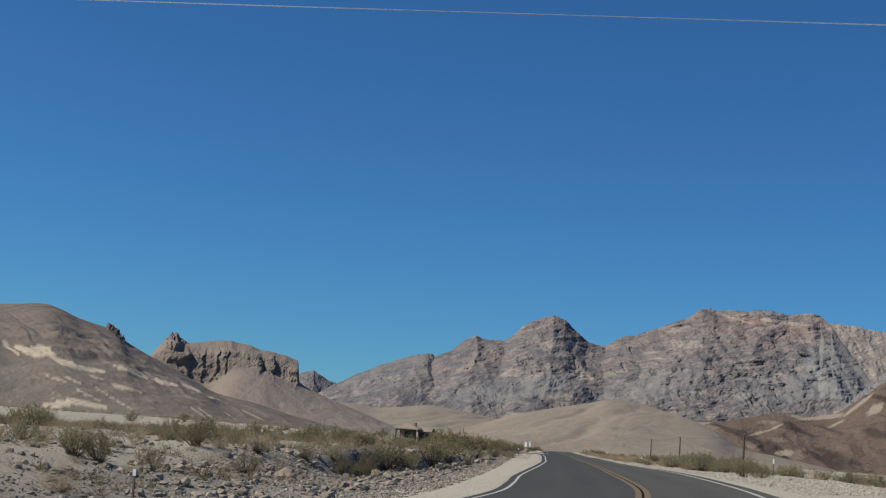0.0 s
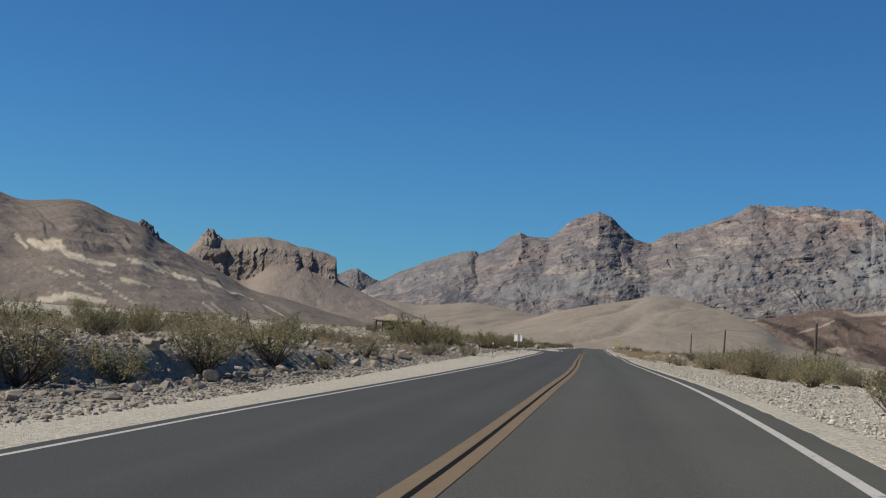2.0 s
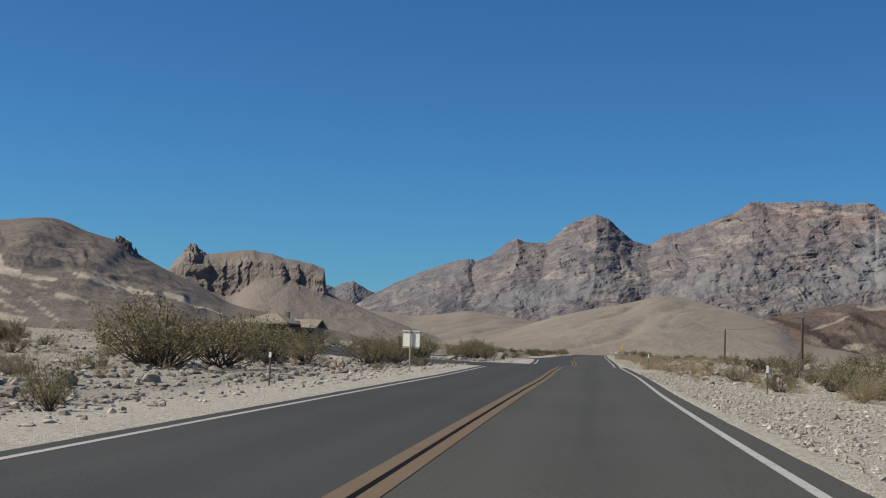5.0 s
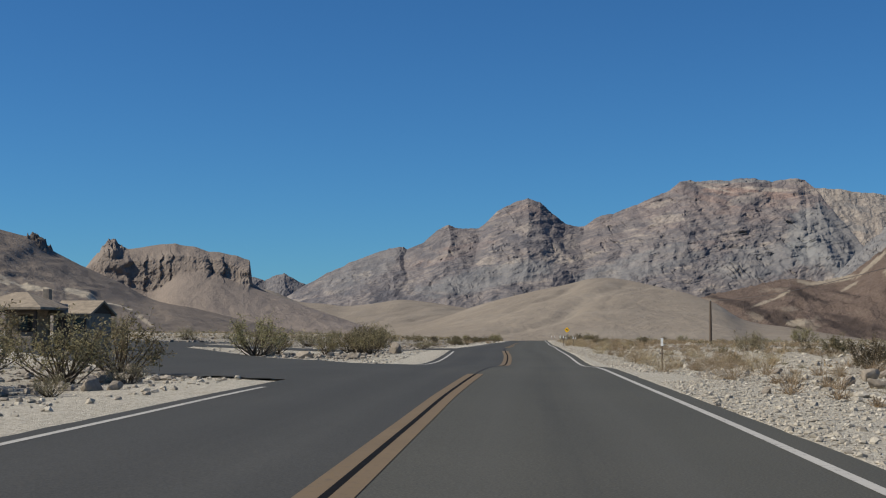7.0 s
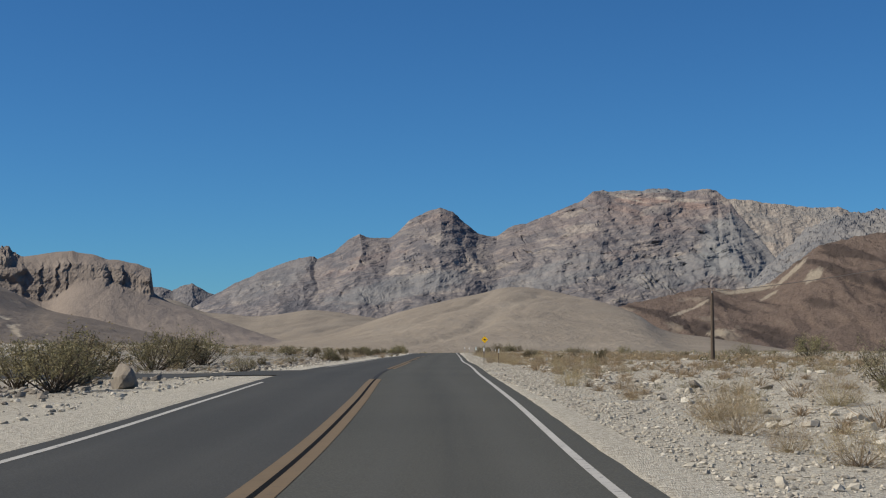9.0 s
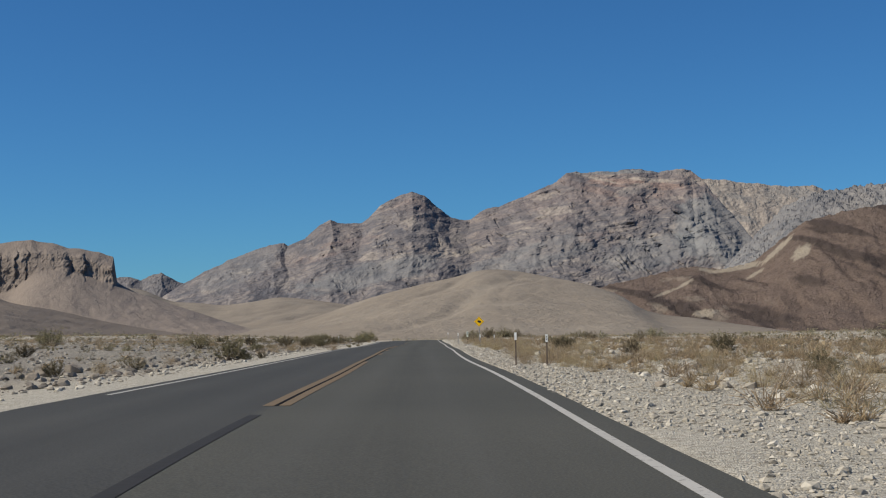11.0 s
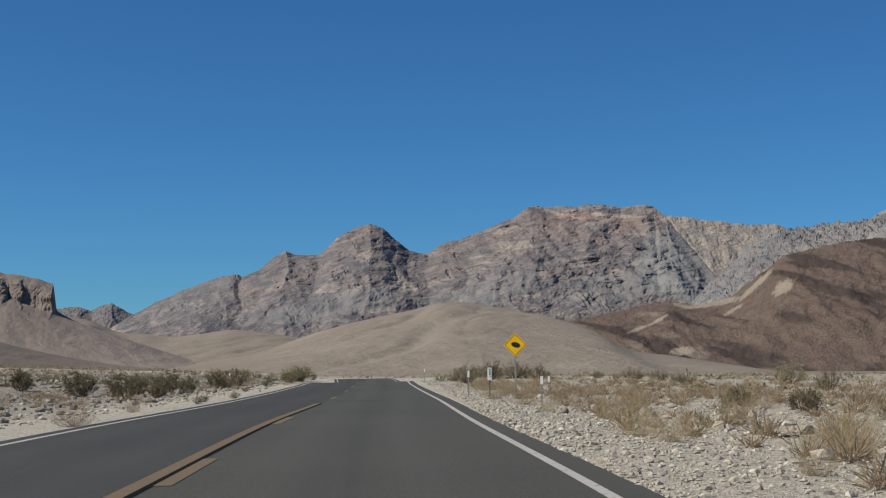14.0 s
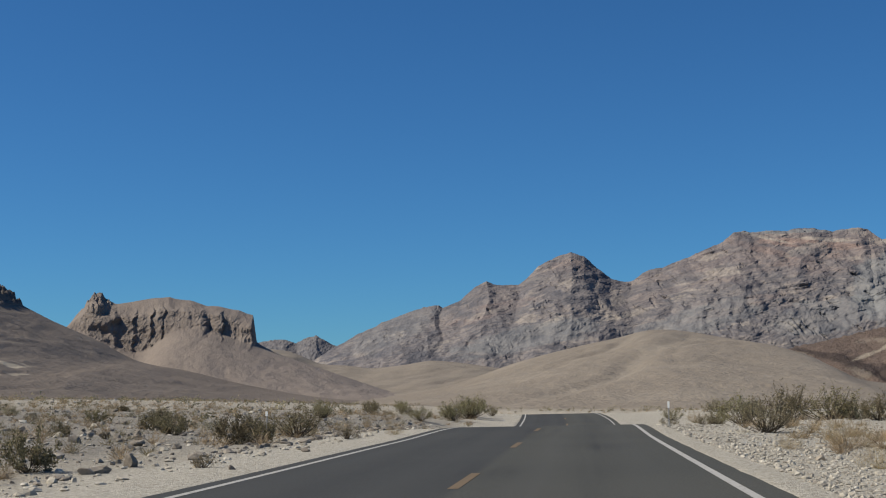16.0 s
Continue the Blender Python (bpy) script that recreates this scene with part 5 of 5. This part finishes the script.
def scatter(name, label, category, count, place, size, mat, simple=False):
    """Small stones or far shrubs past counting, as one mesh."""
    g = (1 + 5 ** 0.5) / 2
    base = np.array([(-1, g, 0), (1, g, 0), (-1, -g, 0), (1, -g, 0), (0, -1, g), (0, 1, g), (0, -1, -g), (0, 1, -g), (g, 0, -1), (g, 0, 1), (-g, 0, -1), (-g, 0, 1)]) / 1.9 * np.array([1, 1, 0.62])
    tri = np.array([(0, 11, 5), (0, 5, 1), (0, 1, 7), (0, 7, 10), (0, 10, 11), (1, 5, 9), (5, 11, 4), (11, 10, 2), (10, 7, 6), (7, 1, 8), (3, 9, 4), (3, 4, 2), (3, 2, 6), (3, 6, 8), (3, 8, 9), (4, 9, 5), (2, 4, 11), (6, 2, 10), (8, 6, 7), (9, 8, 1)])
    if simple:
        base = np.array([(1, 0, 0), (-1, 0, 0), (0, 1, 0), (0, -1, 0), (0, 0, 0.7), (0, 0, -0.7)], float)
        tri = np.array([(0, 2, 4), (2, 1, 4), (1, 3, 4), (3, 0, 4), (2, 0, 5), (1, 2, 5), (3, 1, 5), (0, 3, 5)])
    k = len(base)
    x, y = place(count)
    ok = side_road_mask(x, y) > 0.4
    x, y = x[ok], y[ok]
    n = len(x)
    z = ground_z(x, y)
    sz = size[0] + (size[1] - size[0]) * rng.uniform(0, 1, n) ** 2.5
    turn = rng.uniform(0, 6.28, n)
    v = base[None] * rng.uniform(0.6, 1.3, (n, 1, 3)) * (0.78 + 0.4 * rng.uniform(size=(n, k, 1))) + rng.normal(0, 0.12 if simple else 0.09, (n, k, 3))
    c, s = np.cos(turn)[:, None], np.sin(turn)[:, None]
    vx, vy = v[..., 0] * c - v[..., 1] * s, v[..., 0] * s + v[..., 1] * c
    P = np.stack([x[:, None] + vx * sz[:, None], y[:, None] + vy * sz[:, None], (z + sz * 0.2)[:, None] + v[..., 2] * sz[:, None]], -1)
    F = tri[None] + (np.arange(n) * k)[:, None, None]
    return tagged(mesh_object(name, P.reshape(-1, 3), F.reshape(-1, 3), mat), label, category, kind="stuff")


def band(s0, s1, y0, y1, power=1.0):
    def place(n):
        y = rng.uniform(y0, y1, n)
        return centre(y) + s0 + (s1 - s0) * rng.uniform(0, 1, n) ** power, y
    return place


scatter("gravel", "loose grey stones along the wash", "gravel", 26000, band(-7.0, -16, -60, 70), (0.015, 0.085), RUBBLE)
scatter("gravel", "loose pale stones on the verge", "gravel", 13000, band(4.5, 15, -35, 200, 1.5), (0.018, 0.075), PEBBLE)
scatter("gravel", "loose pale stones on the verge", "gravel", 16000, band(4.5, 15, 200, 380, 1.5), (0.018, 0.07), PEBBLE)
scatter("gravel", "fine pale gravel on the verge", "gravel", 95000, band(4.5, 11, -35, 340, 1.2), (0.012, 0.045), PEBBLE, True)
scatter("gravel", "loose stones on the desert flat", "gravel", 14000, band(-5.4, -34, 60, 400, 1.5), (0.02, 0.11), PEBBLE)
scatter("rubble", "broken stones on the terrace", "gravel", 9000, band(-11, -48, -40, 125), (0.03, 0.17), RUBBLE)
scatter("rubble", "scattered rubble on the desert flat", "gravel", 2600, band(16, 90, 120, 520), (0.08, 0.26), PEBBLE)


def build_scrub(count, s0, s1, y0, y1, high, mat, label, per=26, sides=(-1, 1)):
    """Far low scrub as one mesh of small leaf clumps."""
    y = rng.uniform(y0, y1, count)
    x = centre(y) + rng.choice(sides, count) * rng.uniform(s0, s1, count)
    ok = side_road_mask(x, y) > 1.5
    x, y = x[ok], y[ok]
    n = len(x)
    h = high * rng.uniform(0.5, 1.2, n)
    if per > 30:
        # tufts of thin twigs springing from the root
        root = np.stack([x, y, ground_z(x, y) - 0.02], -1)
        d = rng.normal(size=(n, per, 3)) * np.array([0.55, 0.55, 0.28]) + np.array([0, 0, 0.62])
        d[..., 2] = np.abs(d[..., 2])
        d = d * (h[:, None] * rng.uniform(0.55, 1.1, (n, per)))[..., None]
        a = (root[:, None] + d * rng.uniform(0, 0.7, (n, per, 1)) + rng.normal(0, 0.10, (n, per, 3)) * h[:, None, None] * np.array([1, 1, 0])).reshape(-1, 3)
        v = ribbon(a, a + d.reshape(-1, 3) * 0.38 + rng.normal(0, 0.10, a.shape) * np.repeat(h, per)[:, None], 0.0065, 0.004)
        return tagged(mesh_object("scrub", v, quads(len(v) // 4), mat), label, "scrub", kind="stuff")
    c = rng.normal(size=(n, per, 3)) * np.array([0.42, 0.42, 0.26]) + np.array([0, 0, 0.45])
    c[..., 2] = np.abs(c[..., 2])
    c = c * h[:, None, None] + np.stack([x, y, ground_z(x, y)], -1)[:, None]
    c = c.reshape(-1, 3)
    a = rng.normal(size=c.shape)
    a /= np.linalg.norm(a, axis=1)[:, None]
    thin = 26 / per
    s = np.repeat(h, per)[:, None] * 0.13
    v = ribbon(c - a * s, c + a * s, 0.07 * high * thin, 0.05 * high * thin)
    return tagged(mesh_object("scrub", v, quads(len(v) // 4), mat), label, "scrub", kind="stuff")


scatter("rubble", "scattered rubble on the desert flat", "gravel", 2600, band(-16, -90, 120, 520), (0.08, 0.26), PEBBLE)
scatter("rubble", "broken stones along the cut bank", "gravel", 2600, band(-9.0, -17, -60, 62), (0.03, 0.24), RUBBLE)
scatter("rubble", "broken stones beside the drive", "gravel", 2600, band(-7.5, -15, 62, 190), (0.03, 0.2), RUBBLE)
build_scrub(1100, 16, 120, 130, 600, 0.6, DARK_LEAF, "far low dark desert scrub")
build_scrub(1500, 12, 110, 120, 600, 0.5, DRY_LEAF, "far dry straw-coloured scrub")
build_scrub(1500, 20, 300, 330, 1000, 0.9, OLIVE_LEAF, "far olive scrub on the flats")

build_scrub(1300, 8, 60, 200, 420, 0.42, DRY_LEAF, "low dry straw-coloured scrub on the flat", 60)
build_scrub(500, 9, 60, 205, 420, 0.45, DARK_LEAF, "low brown scrub on the flat", 60, (-1,))
build_scrub(800, 7, 30, 205, 360, 0.40, DRY_LEAF, "low dry straw-coloured scrub on the verge", 150, (1,))
build_scrub(800, 7, 45, 290, 430, 0.42, DRY_LEAF, "dry scrub on the far stony flat", 90, (-1,))
build_scrub(350, 7, 45, 290, 430, 0.40, OLIVE_LEAF, "grey-olive scrub on the far stony flat", 90, (-1,))
build_scrub(700, 11, 50, 0, 125, 0.42, OLIVE_LEAF, "low olive scrub on the terrace", 60)
build_scrub(700, 10, 50, -30, 125, 0.38, DRY_LEAF, "low dry scrub on the terrace", 60)
build_scrub(800, 13, 55, -55, 70, 0.62, OLIVE_LEAF, "olive-brown scrub over the terrace", 80, (-1,))
build_scrub(700, 12.5, 55, -55, 80, 0.55, DRY_LEAF, "pinkish dry scrub over the terrace", 90, (-1,))
build_scrub(500, 13, 55, -55, 90, 0.6, DARK_LEAF, "brown scrub over the terrace", 80, (-1,))
build_scrub(900, 6.5, 34, 105, 340, 0.5, DRY_LEAF, "straw-coloured scrub on the stony flat", 150, (1,))
build_scrub(420, 8, 34, 105, 340, 0.45, OLIVE_LEAF, "grey-olive scrub on the stony flat", 70, (1,))

scatter("rubble", "broken stones on the desert flat", "gravel", 8000, band(7.5, 48, 100, 340, 1.3), (0.03, 0.2), PEBBLE)
scatter("rubble", "broken stones on the desert flat", "gravel", 6000, band(-6.5, -40, 205, 400, 1.3), (0.03, 0.2), RUBBLE)

# ---- roadside posts, signs, poles, house ----
WOOD = plain("weathered pole wood", (0.10, 0.075, 0.055), 0.9)
STEEL = plain("dull galvanised steel", (0.30, 0.29, 0.27), 0.55, 0.4)
RUST_STEEL = plain("rusty steel post", (0.13, 0.095, 0.07), 0.8)
PLATE = plain("white reflector plate", (0.74, 0.74, 0.70), 0.5)
INK = plain("dark sign ink", (0.02, 0.02, 0.02), 0.6)
SIGN_YELLOW = plain("yellow sign sheeting", (0.86, 0.50, 0.010), 0.45, 0.0, 0.03)
SIGN_GREEN = plain("pale green marker sheeting", (0.64, 0.68, 0.60), 0.5, 0.0, 0.05)
BACK = plain("pale sign back", (0.80, 0.80, 0.72), 0.5, 0.0, 0.05)
BRACE = plain("tan painted sign frame", (0.36, 0.28, 0.19), 0.6)


def box(bm, sx, sy, sz, at, bevel=0.0, turn=None):
    r = bmesh.ops.create_cube(bm, size=1.0)
    m = Matrix.Translation(at) @ (turn if turn is not None else Matrix.Identity(4)) @ Matrix.Diagonal((sx, sy, sz, 1))
    bmesh.ops.transform(bm, matrix=m, verts=r["verts"])
    if bevel:
        edges = list({e for v in r["verts"] for e in v.link_edges})
        bmesh.ops.bevel(bm, geom=edges, offset=bevel, segments=1, affect="EDGES")
    return bm


def rod(bm, r0, r1, a, b, seg=10):
    a, b = Vector(a), Vector(b)
    q = (b - a).to_track_quat("Z", "Y").to_matrix().to_4x4()
    bmesh.ops.create_cone(bm, cap_ends=True, segments=seg, radius1=r0, radius2=r1, depth=(b - a).length, matrix=Matrix.Translation((a + b) / 2) @ q)
    return bm


def channel_post(bm, high, width=0.05, at=(0, 0)):
    """A bent steel sign post: web and two flanges."""
    box(bm, width, 0.006, high + 0.3, (at[0], at[1], high / 2 - 0.15), 0)
    for s in (-1, 1):
        box(bm, 0.006, 0.028, high + 0.3, (at[0] + s * width / 2, at[1] + 0.012, high / 2 - 0.15), 0)
    return bm


def delineator(x, y, high, plate=0.26, bars=False, lean=0.0, label="thin steel road marker post with a white reflector plate"):
    ob = thing("marker_post", label, "road marker", "road marker posts", Matrix.Translation((x, y, surface(x, y))) @ Matrix.Rotation(radians(-14), 4, "Z") @ Matrix.Rotation(radians(lean), 4, "Y"))
    part("post", channel_post(bmesh.new(), high, 0.034), STEEL if y > 290 else RUST_STEEL, ob)
    p = part("plate", box(bmesh.new(), 0.076, 0.006, plate, (0, -0.012, high - plate / 2), 0.001), PLATE, ob, "white reflector plate")
    if bars:
        for k in range(3):
            part("bar", box(bmesh.new(), 0.028, 0.004, 0.024, (0, -0.018, high - 0.06 - 0.055 * k)), INK, p)
    return ob


for x, y, h, bars in ((6.1, -6.0, 0.95, False), (6.05, 88.0, 0.95, False), (4.04, 134.3, 1.0, False), (3.38, 232.9, 1.04, False), (4.35, 232.7, 0.98, True), (3.9, 310.7, 0.97, False), (4.15, 360.0, 0.9, False), (5.35, 300.5, 0.85, False), (7.2, 313.5, 0.8, False), (3.2, -47.0, 0.95, False)):
    delineator(x, y, h, 0.24, bars)
for x, y, h in ((-13.7, -47.0, 0.95), (-8.0, 79.0, 0.9), (-8.6, 349.0, 0.95)):
    delineator(x, y, h, 0.14)


def mile_marker(x, y):
    ob = thing("mile_marker", "small pale green mile marker on a steel post", "road sign", at=Matrix.Translation((x, y, surface(x, y))) @ Matrix.Rotation(radians(-14), 4, "Z"))
    part("post", channel_post(bmesh.new(), 1.0, 0.05), RUST_STEEL, ob)
    p = part("plate", box(bmesh.new(), 0.16, 0.006, 0.46, (0, -0.012, 0.85), 0.002), SIGN_GREEN, ob, "pale green marker plate")
    for k, (w, h) in enumerate(((0.09, 0.03), (0.06, 0.055), (0.06, 0.055), (0.04, 0.03))):
        part("bar", box(bmesh.new(), w, 0.004, h, (0.01 + 0.02 * (k == 3), -0.018, 1.02 - 0.09 * k)), INK, p)
    return ob


mile_marker(4.75, 311.6)


def warning_sign(x, y, centre_z):
    """A yellow diamond with a dark border and a plain dark shape on it."""
    g = surface(x, y)
    ob = thing("warning_sign", "yellow diamond warning sign on a thin steel post", "road sign", at=Matrix.Translation((x, y, g)) @ Matrix.Rotation(radians(-14), 4, "Z"))
    h = centre_z - g
    part("post", channel_post(bmesh.new(), h + 0.3, 0.06), STEEL, ob)
    turn = Matrix.Rotation(radians(45), 4, "Y")
    p = part("plate", box(bmesh.new(), 0.64, 0.006, 0.64, (0, -0.02, h), 0.0, turn), SIGN_YELLOW, ob, "bright yellow diamond plate")
    for k in range(4):
        t = Matrix.Rotation(radians(45 + 90 * k), 4, "Y")
        part("border", box(bmesh.new(), 0.58, 0.003, 0.014, tuple(Vector((0, -0.0255, h)) + t @ Vector((0, 0, 0.283))), 0, t), INK, p)
    bm = bmesh.new()
    bmesh.ops.create_cone(bm, cap_ends=True, segments=24, radius1=0.5, radius2=0.5, depth=1.0, matrix=Matrix.Translation((0.02, -0.026, h)) @ Matrix.Rotation(radians(16), 4, "Y") @ Matrix.Diagonal((0.36, 0.004, 0.20, 1)) @ Matrix.Rotation(radians(90), 4, "X"))
    part("symbol", bm, INK, p, "plain dark symbol")
    for z in (-0.2, 0.2):
        part("bolt", rod(bmesh.new(), 0.012, 0.012, (0, -0.03, h + z), (0, 0.01, h + z), 8), STEEL, p)
    return ob


warning_sign(5.85, 312.9, 1.96)


def sign_back(x, y):
    """A roadside board seen from behind: panel, frame rails, centre post."""
    g = surface(x, y)
    ob = thing("road_sign", "pale sign board seen from its back on a tan post", "road sign", at=Matrix.Translation((x, y, g)) @ Matrix.Rotation(radians(-16), 4, "Z"))
    top = 1.71 - g
    p = part("board", box(bmesh.new(), 0.84, 0.012, 0.76, (0, 0, top - 0.38), 0.004), BACK, ob, "pale green-white board")
    for z in (top - 0.05, top - 0.71):
        part("rail", box(bmesh.new(), 0.82, 0.03, 0.045, (0, -0.021, z), 0.004), BRACE, p)
    for s in (-0.41, 0.41):
        part("edge", box(bmesh.new(), 0.02, 0.03, 0.75, (s, -0.003, top - 0.38), 0.003), BRACE, p)
    part("post", box(bmesh.new(), 0.065, 0.065, top + 0.35, (0, -0.07, top / 2 - 0.175), 0.006), BRACE, ob, "tan painted post")
    for z in (top - 0.05, top - 0.71):
        part("bolt", rod(bmesh.new(), 0.014, 0.014, (0, -0.12, z), (0, -0.03, z), 8), RUST_STEEL, ob)
    return ob


sign_back(-7.36, 102.8)


def utility_pole(x, y, high, arm=True):
    g = surface(x, y)
    ob = thing("utility_pole", "weathered brown wooden utility pole", "pole", "utility poles", Matrix.Translation((x, y, g)))
    part("pole", rod(bmesh.new(), 0.14, 0.09, (0, 0, -0.4), (0, 0, high), 12), WOOD, ob)
    if arm:
        part("insulator", rod(bmesh.new(), 0.05, 0.035, (0, 0, high), (0, 0, high + 0.14), 8), STEEL, ob)
    return ob


for x, y in ((16.4, 14), (16.2, 78), (16.3, 152), (17.2, 226)):
    utility_pole(x, y, 4.25)
for x, top in ((-30.0, 6.65), (19.0, 7.48)):
    utility_pole(x, -58.0, top - surface(x, -58.0) - 0.12)


# near-white base colour carries the wire's sunlit brightness
SUNLIT_WIRE = plain("sunlit bare wire", (0.85, 0.86, 0.88), 0.35, 0.8)
DARK_WIRE = plain("dark weathered wire", (0.07, 0.06, 0.055), 0.7)


def wire(a, b, sag, r=0.011, mat=SUNLIT_WIRE):
    a, b = Vector(a), Vector(b)
    bm = bmesh.new()
    pts = [a.lerp(b, k / 24) - Vector((0, 0, 4 * sag * (k / 24) * (1 - k / 24))) for k in range(25)]
    for p, q in zip(pts[:-1], pts[1:]):
        rod(bm, r, r, p, q, 6)
    me = bpy.data.meshes.new("overhead_wire")
    bm.to_mesh(me)
    bm.free()
    me.materials.append(mat)
    return tagged(new("overhead_wire", me), "thin overhead wire strung between poles", "wire")


wire((-30.0, -58.0, 6.65), (19.0, -58.0, 7.48), 0.10, 0.008)
POLES = ((16.4, 14), (16.2, 78), (16.3, 152), (17.2, 226))
for (x0, y0), (x1, y1) in zip(POLES[:-1], POLES[1:]):
    wire((x0, y0, surface(x0, y0) + 4.36), (x1, y1, surface(x1, y1) + 4.36), 0.45, 0.017, DARK_WIRE)

STONE_WALL = stony("stone wall", [(0.16, 0.14, 0.12), (0.24, 0.21, 0.175), (0.20, 0.175, 0.15)])
ROOF = plain("tan shingle roof", (0.27, 0.225, 0.17), 0.95, 0, 0.25, 3)
GLASS = material("dark window glass", 0.08)
finish(GLASS, (0.02, 0.022, 0.025))
TIMBER = plain("dark brown timber", (0.075, 0.055, 0.042), 0.85)


def build_house(x, y, turn):
    g = surface(x, y)
    ob = thing("stone_house", "small stone house with a hip-roofed porch and a low gable wing", "house", at=Matrix.Translation((x, y, g)) @ Matrix.Rotation(radians(turn), 4, "Z"))
    eave, apex = 2.35, 3.25
    # porch: hip roof on timber posts
    bm = bmesh.new()
    w, d = 2.35, 2.2
    low = [bm.verts.new((sx * w, sy * d, eave)) for sx, sy in ((-1, -1), (1, -1), (1, 1), (-1, 1))]
    under = [bm.verts.new((sx * w, sy * d, eave - 0.14)) for sx, sy in ((-1, -1), (1, -1), (1, 1), (-1, 1))]
    tops = [bm.verts.new((-0.35, 0, apex)), bm.verts.new((0.35, 0, apex))]
    for f in ((low[0], low[1], tops[1], tops[0]), (low[1], low[2], tops[1]), (low[2], low[3], tops[0], tops[1]), (low[3], low[0], tops[0])):
        bm.faces.new(f)
    for k in range(4):
        bm.faces.new((under[k], under[(k + 1) % 4], low[(k + 1) % 4], low[k]))
    bm.faces.new(under[::-1])
    part("porch_roof", bm, ROOF, ob, "tan shingled hip roof")
    for sx in (-1, 1):
        for sy in (-1, 1):
            part("porch_post", box(bmesh.new(), 0.17, 0.17, eave - 0.1, (sx * 1.75, sy * 1.65, (eave - 0.14) / 2 - 0.02), 0.01), TIMBER, ob)
    part("porch_beam", box(bmesh.new(), 3.6, 0.14, 0.2, (0, -1.65, eave - 0.22), 0.01), TIMBER, ob)
    part("porch_wall", box(bmesh.new(), 2.6, 0.25, 2.3, (-0.3, 1.5, 1.05), 0.01), STONE_WALL, ob, "rough stone wall")
    part("parapet", box(bmesh.new(), 3.3, 0.25, 0.8, (0, -1.66, 0.3), 0.02), STONE_WALL, ob, "low rough stone wall")
    win = part("window", box(bmesh.new(), 1.0, 0.05, 1.0, (-0.4, 1.35, 1.45), 0), TIMBER, ob)
    part("pane", box(bmesh.new(), 0.82, 0.02, 0.82, (-0.4, 1.322, 1.45), 0), GLASS, win, "dark glass pane")
    # gable wing
    part("wing_wall", box(bmesh.new(), 2.2, 3.0, 2.2, (2.75, 2.2, 0.95), 0.01), STONE_WALL, ob, "rough stone wall")
    bm = bmesh.new()
    for s in (-1, 1):
        box(bm, 2.7, 1.95, 0.12, (2.75, 2.2 + s * 0.85, 2.36), 0.0, Matrix.Rotation(radians(-s * 24), 4, "X"))
    part("wing_roof", bm, ROOF, ob, "tan shingled gable roof")
    bm = bmesh.new()
    v = [bm.verts.new(p) for p in ((3.92, 0.7, 2.05), (3.92, 3.7, 2.05), (3.92, 2.2, 2.72))]
    w2 = [bm.verts.new((p.co.x - 0.1, p.co.y, p.co.z)) for p in v]
    bm.faces.new(v)
    bm.faces.new(w2[::-1])
    for k in range(3):
        bm.faces.new((v[k], w2[k], w2[(k + 1) % 3], v[(k + 1) % 3]))
    part("gable", bm, TIMBER, ob, "dark timber gable")
    door = part("door", box(bmesh.new(), 0.9, 0.06, 1.9, (2.3, 0.68, 0.85), 0.01), TIMBER, ob, "dark closed timber door")
    part("door_handle", rod(bmesh.new(), 0.02, 0.02, (2.62, 0.62, 0.9), (2.62, 0.66, 0.9), 8), STEEL, door)
    w3 = part("window", box(bmesh.new(), 0.8, 0.05, 0.8, (3.3, 0.68, 1.35), 0), TIMBER, ob)
    part("pane", box(bmesh.new(), 0.64, 0.02, 0.64, (3.3, 0.652, 1.35), 0), GLASS, w3, "dark glass pane")
    part("chimney", box(bmesh.new(), 0.4, 0.4, 1.1, (1.0, 1.2, apex - 0.35), 0.02), STONE_WALL, ob, "dark stone chimney")
    return ob


build_house(-29.2, 170.0, -8)
